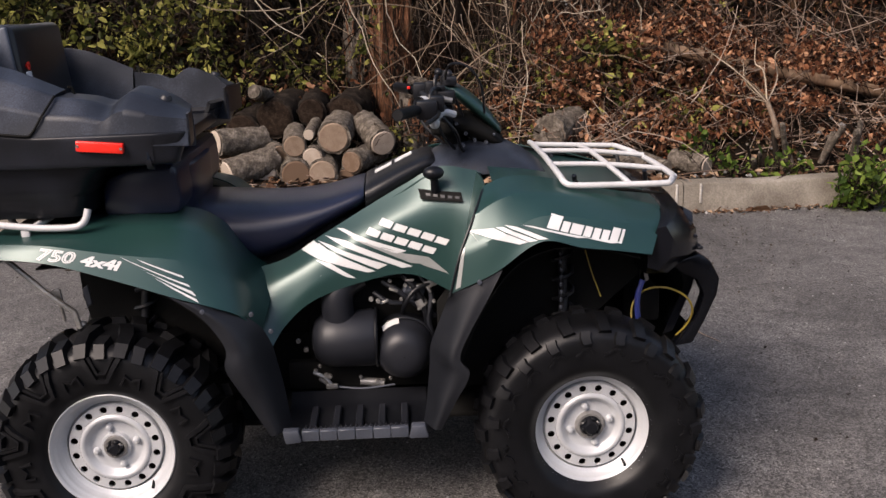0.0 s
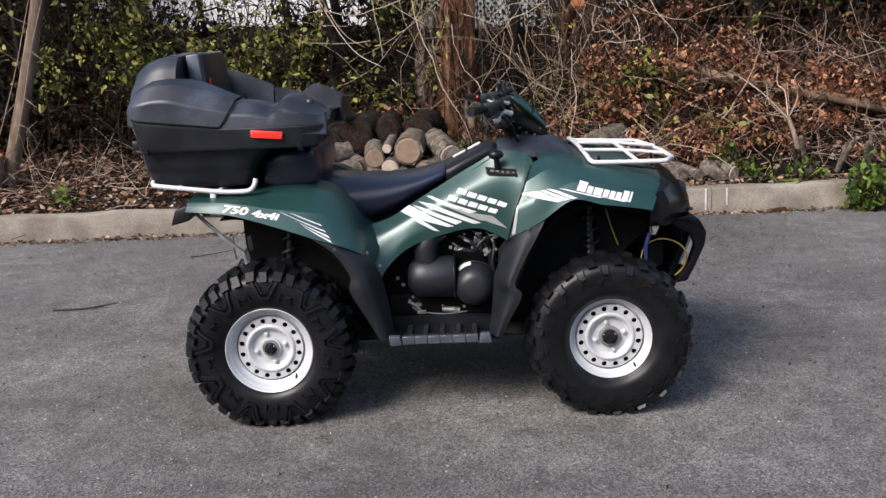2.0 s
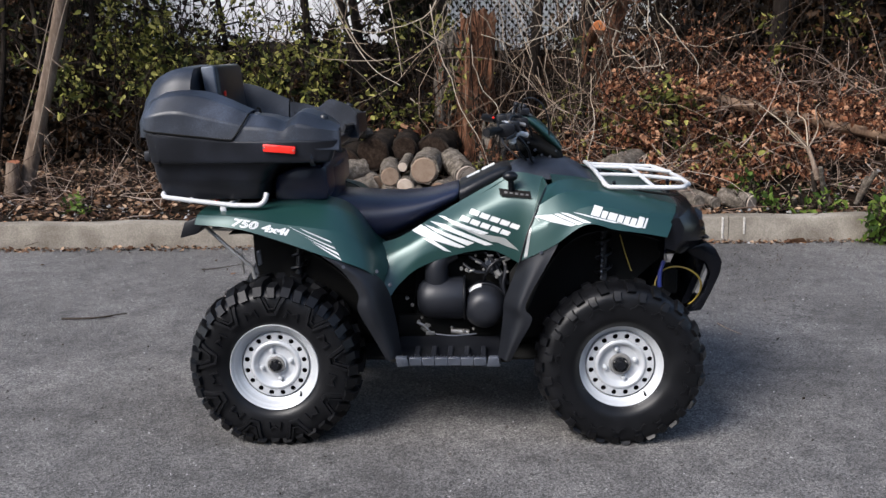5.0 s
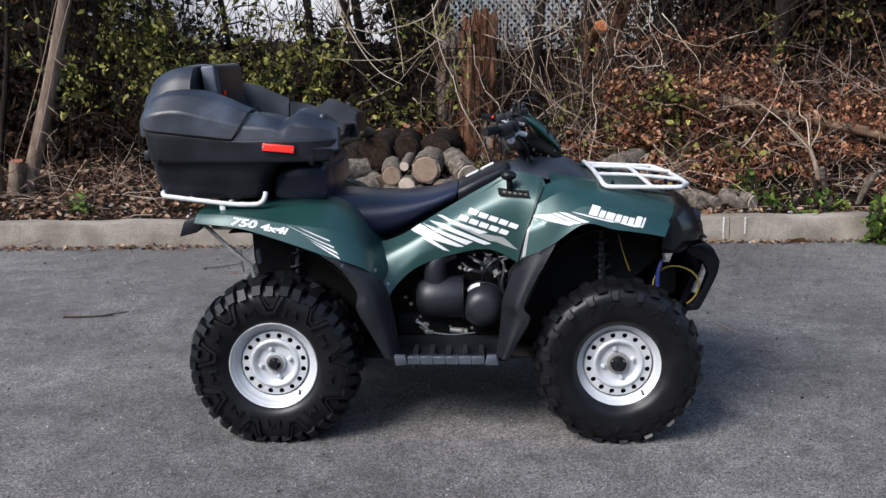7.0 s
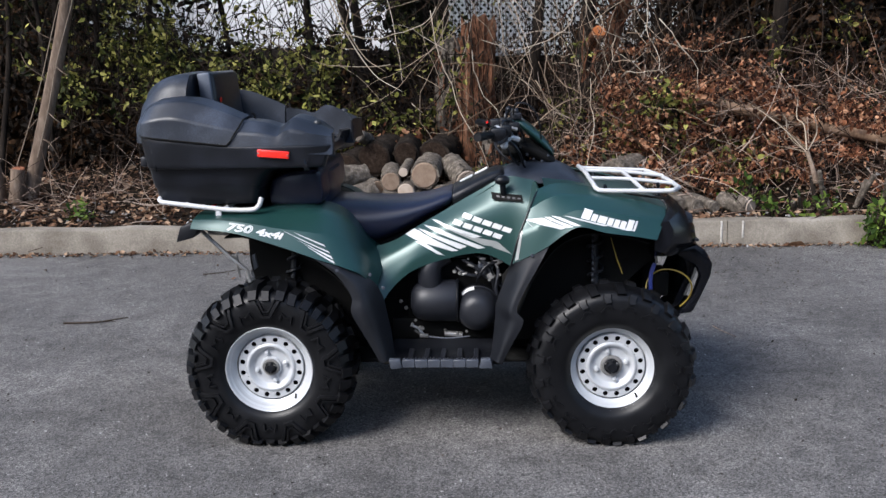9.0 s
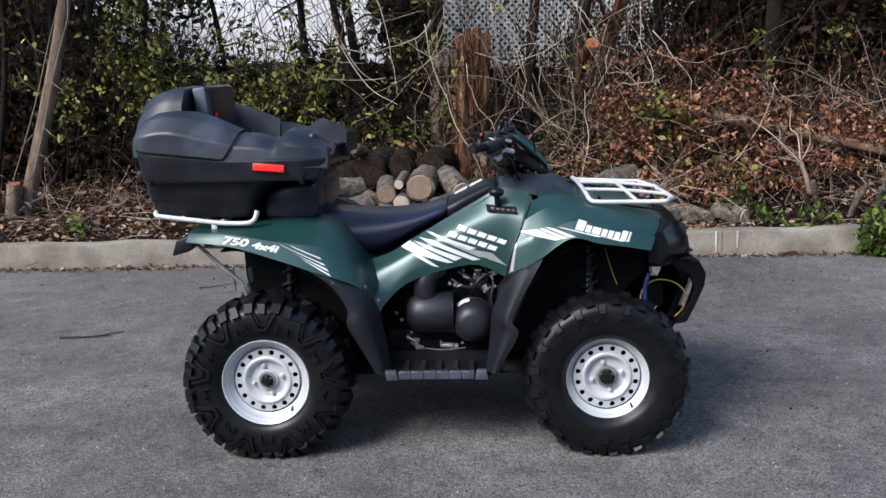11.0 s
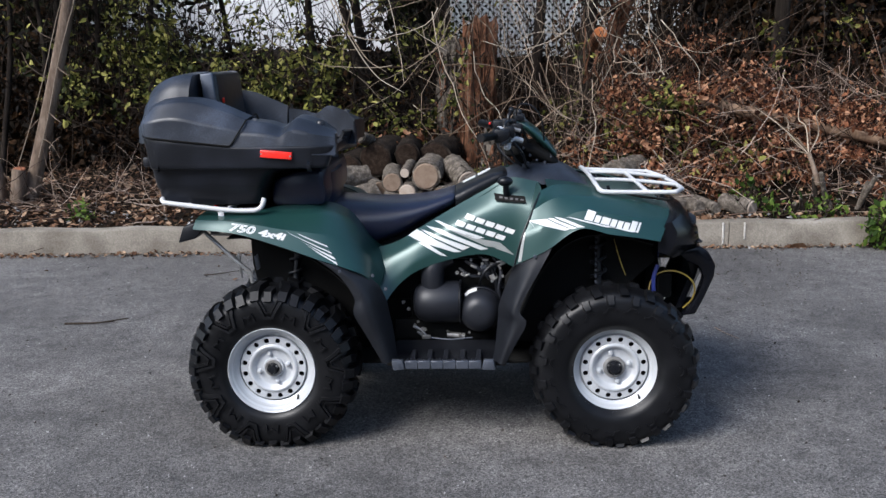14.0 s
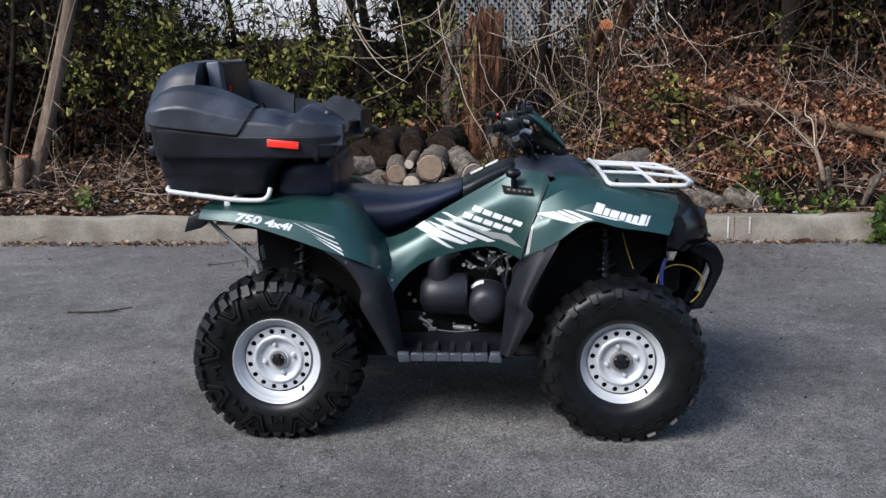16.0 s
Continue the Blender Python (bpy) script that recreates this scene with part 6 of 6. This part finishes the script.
both("tub_rim", patch([[(x - (.034 * (1 - k) if x > -.47 else 0) + (.018 * (1 - k) if x < -1.06 else 0), y + dip, 1.056 + (lid_line(x) - .004 - 1.056) * k) for k, dip in rims] for x, y in band], 96, 16, .012, True), BOXBLACK, box, "smooth black band of the box")
part("tub_back", block(-1.09, -.70, -.33, .33, 1.056, 1.15, .02), BOXBLACK, box)
STATIONS = [(-1.150, .33, 1.18, 1.20, .29, 1.225, .23, 1.243, 1.248), (-1.128, .385, 1.215, 1.262, .32, 1.302, .26, 1.322, 1.327), (-1.080, .415, 1.235, 1.300, .335, 1.352, .28, 1.370, 1.377), (-1.015, .425, 1.240, 1.310, .34, 1.384, .285, 1.397, 1.404), (-.950, .425, 1.235, 1.305, .34, 1.384, .285, 1.398, 1.405)]


def shell(rows):
    """Arched slices across the box, from its rear to its front."""
    rings = []
    for x, y1, z1, z2, y2, z3, y3, z4, zc in rows:
        half = [(y1 + .004, 1.15), (y1, z1), (y2 + .014, z2 - .012), (y2, z2), (y2 - .012, (z2 + z3) / 2), (y3 + .012, z3 - .006), (y3 - .012, z4 - .002), (y3 * .6, z4 + .003)]
        rings.append([(x, -y, z) for y, z in half] + [(x, 0, zc)] + [(x, y, z) for y, z in reversed(half)])
    return rings


part("back_shell", loft(shell([tuple(r) for r in glide(STATIONS, 16)])), WORNBLACK, box, "rounded black rear shell with faded top", 50)
# side lids and wings, one each side
lid = patch([
    [(-1.120, -.335, 1.184), (-1.134, -.330, 1.215), (-1.120, -.312, 1.262), (-1.066, -.265, 1.306)],
    [(-1.088, -.455, 1.181), (-1.089, -.452, 1.228), (-1.062, -.412, 1.288), (-1.032, -.345, 1.313)],
    [(-.98, -.4735, 1.169), (-.976, -.469, 1.244), (-.962, -.412, 1.306), (-.95, -.350, 1.320)],
    [(-.87, -.4755, 1.157), (-.866, -.467, 1.222), (-.858, -.412, 1.288), (-.85, -.350, 1.306)],
    [(-.768, -.4735, 1.146), (-.738, -.459, 1.194), (-.718, -.412, 1.236), (-.708, -.350, 1.246)]], 44, 25, .010, True)
both("side_lid", lid, WORNBLACK, box, "black side lid with a worn top", 62)
both("lid_seam", tube([(-1.118, -.33, 1.1815), (-1.090, -.456, 1.1785), (-.98, -.4755, 1.1665), (-.87, -.4775, 1.1545), (-.785, -.4755, 1.1445), (-.764, -.4725, 1.150), (-.735, -.461, 1.1945), (-.715, -.415, 1.2365)], .0032, 6, smooth=60), DARK, box, "dark seam round the lid")
both("lid_inner", patch([[(-1.03, -.346, 1.308), (-1.02, -.335, 1.22), (-1.0, -.320, 1.09)], [(-.95, -.349, 1.316), (-.95, -.330, 1.22), (-.95, -.312, 1.09)], [(-.85, -.349, 1.302), (-.85, -.330, 1.21), (-.85, -.312, 1.09)], [(-.71, -.349, 1.243), (-.71, -.332, 1.18), (-.71, -.318, 1.09)]], 20, 10, .008), WORNBLACK, box, "faded inner wall of the lid", 60)
wing = patch([
    [(-.772, -.4725, 1.130), (-.740, -.458, 1.188), (-.718, -.410, 1.231), (-.704, -.335, 1.236), (-.704, -.325, 1.08)],
    [(-.665, -.4710, 1.118), (-.648, -.457, 1.183), (-.636, -.400, 1.220), (-.630, -.330, 1.226), (-.630, -.322, 1.08)],
    [(-.605, -.4690, 1.114), (-.592, -.455, 1.173), (-.586, -.392, 1.204), (-.580, -.325, 1.213), (-.580, -.317, 1.08)],
    [(-.572, -.4670, 1.112), (-.562, -.454, 1.190), (-.552, -.390, 1.226), (-.545, -.320, 1.236), (-.545, -.312, 1.08)],
    [(-.535, -.4640, 1.110), (-.530, -.452, 1.196), (-.522, -.388, 1.236), (-.512, -.312, 1.246), (-.512, -.305, 1.08)],
    [(-.460, -.4580, 1.106), (-.456, -.447, 1.180), (-.452, -.385, 1.214), (-.446, -.298, 1.222), (-.446, -.290, 1.08)],
    [(-.386, -.4400, 1.102), (-.382, -.430, 1.168), (-.388, -.368, 1.186), (-.402, -.280, 1.188), (-.402, -.272, 1.08)]], 60, 25, .012, True)
both("arm_wing", wing, WORNBLACK, box, "black forward arm wing", 50)
both("wing_seam", tube([(-.700, -.352, 1.252), (-.690, -.346, 1.246), (-.684, -.336, 1.20), (-.684, -.328, 1.15)], .004, 6, smooth=14), DARK, box)
both("wing_base", loft([[(x, y, z) for x, y in ((-.70, -.452), (-.55, -.452), (-.45, -.440), (-.40 - dx, -.415), (-.43 - dx, -.22), (-.48, -.20), (-.70, -.20))] for z, dx in ((1.058, .034), (1.066, .028), (1.105, .008), (1.118, .002))]), BOXBLACK, box, "", 30)
both("wing_cap", patch([[(-.386, -.434, z), (-.394, -.36, z), (-.410, -.27, z)] for z in (1.10, 1.145, 1.182)], 6, 8, .006), BOXBLACK, box)
both("latch", moved(turned([(.005, .001), (.005, .011), (.0, .015), (-.006, .017)], 18, "z"), pose(-.447, -.368, 1.220, 8, 12, 0)), ENGINE, box, "round black latch")
part("floor_tray", block(-.99, -.44, -.30, .30, 1.07, 1.11, .01), BOXBLACK, box)
backrest = part("backrest", moved(block(-.028, .028, -.205, .205, -.115, .110, .024, 4), pose(-.897, 0, 1.296, 0, -6, 0)), BOXBLACK, box, "padded black backrest")
part("backrest_edge", moved(block(-.030, .020, -.213, -.198, -.052, .108, .007, 3), pose(-.899, 0, 1.296, 0, -6, 0)), PALE_VINYL, backrest, "pale blue-grey edge of the pad")
part("badge", moved(block(-.003, .003, -.016, .016, -.028, .012, .002, 1), pose(-.8635, -.155, 1.270, 0, -6, 0)), DECAL, backrest, "small white badge")
part("badge_ring", moved(turned([(-.002, .009), (.004, .012), (.004, .006)], 14, "x"), pose(-.8655, -.155, 1.297)), RED, backrest, "red ring over the badge")
reflector = part("reflector", plate([(-.656, 1.129), (-.539, 1.118), (-.541, 1.092), (-.657, 1.102)], -.482, -.465, .003), RED, box, "red oblong reflector")
for i, (x, z) in enumerate(((-.652, 1.1155), (-.545, 1.1055))):
    part("reflector_screw", moved(turned([(-.002, .001), (-.002, .0035), (.002, .004)], 10, "y"), Matrix.Translation((x, -.482, z))), STEEL, reflector)
part("front_pad", plate([(-.660, .895), (-.655, .985), (-.635, 1.006), (-.570, 1.030), (-.475, 1.040), (-.452, 1.026), (-.445, .940), (-.452, .895)], -.315, .315, .022), VINYL, box, "glossy black padded front of the box")
part("pad_shoulder", loft([squircle(-.500, 0, .066 * k, .20 * k, z, 40, 3) for z, k in ((.87, .9), (.88, .98), (.99, 1), (1.005, .96), (1.01, .86))]), VINYL, box)
part("rear_hinge", block(-1.118, -1.09, -.41, -.33, 1.062, 1.10, .008), ENGINE, box)

# ---- growth on the leaning trunk, leaves over the fallen log and in the hollow ----
def beside_trunk(z, dx, dy=-.075):
    return (-3.87 + (z - .3) * .28 + dx, 4.5 + (z - .3) * .038 + dy, z)


part("vine", tube(glide([beside_trunk(.62, .05), beside_trunk(1.0, .062), beside_trunk(1.4, .055), beside_trunk(1.75, .075), beside_trunk(1.95, .085), beside_trunk(2.2, .02), beside_trunk(2.5, -.04)], 40), .006, 6, .6), TWIG_PALE, leaning, "thin pale vine up the trunk")
part("vine", tube(glide([beside_trunk(.55, -.12), beside_trunk(.85, -.085), beside_trunk(1.25, -.05), beside_trunk(1.75, -.035), beside_trunk(2.1, -.02), beside_trunk(2.5, -.03)], 40), .005, 6, .6), TWIG_PALE, leaning, "thin pale vine up the trunk")
for z, dx, way in ((.78, .05, (.16, -.05, -.16)), (1.02, .05, (.12, -.03, -.10)), (1.40, .06, (.10, -.02, -.08)), (1.62, -.05, (-.16, -.04, .20)), (1.30, -.06, (-.14, -.03, .22)), (.95, -.05, (-.08, -.04, -.12))):
    part("stub", tube([beside_trunk(z, dx * .6, -.04), tuple(np.array(beside_trunk(z, dx)) + np.array(way) * .5 + rnd.normal(0, .012, 3)), tuple(np.array(beside_trunk(z, dx)) + np.array(way))], .0055, 6, .5, smooth=8), BARK_GREY, leaning)
share = rnd.choice([.02, .07, .24, .30, .36, .42], (130, 1))
drape = np.array((2.0, 4.58, 1.06)) + share * (2.3, -.2, -.52) + rnd.normal(0, 1, (130, 3)) * (.06, .035, .055)
tagged(new("draped_leaves", leaf_cloud(drape, .055, LEAF_BROWN, "draped_leaves")), "brown withered leaves hanging over the fallen trunk", "dead leaves", kind="stuff")
lines = []
for _ in range(30):
    f = rnd.random() * .55
    q = np.array((2.0, 4.55, 1.08)) + f * np.array((2.3, -.2, -.52)) + rnd.normal(0, 1, 3) * (.06, .04, .05)
    lines.append((wander(q, (rnd.normal(.2, .8), -.1, rnd.normal(-.5, .5)), rnd.uniform(.2, .55), 6, .35, .03), rnd.uniform(.002, .0045), .4))
tagged(new("draped_twigs", twig_mass(lines, TWIG, "draped_twigs", 4)), "dry thin twigs lying across the fallen trunk", "brushwood", kind="stuff")
px, py = rnd.uniform(-1.5, -.05, 520), rnd.uniform(4.9, 5.6, 520)
dry = np.stack([px, py, land(px, py) + rnd.uniform(.02, .5, 520)], 1)
tagged(new("hollow_leaves", leaf_cloud(dry, .055, LEAF_BROWN, "hollow_leaves")), "dull brown withered leaves behind the stacked logs", "dead leaves", kind="stuff")
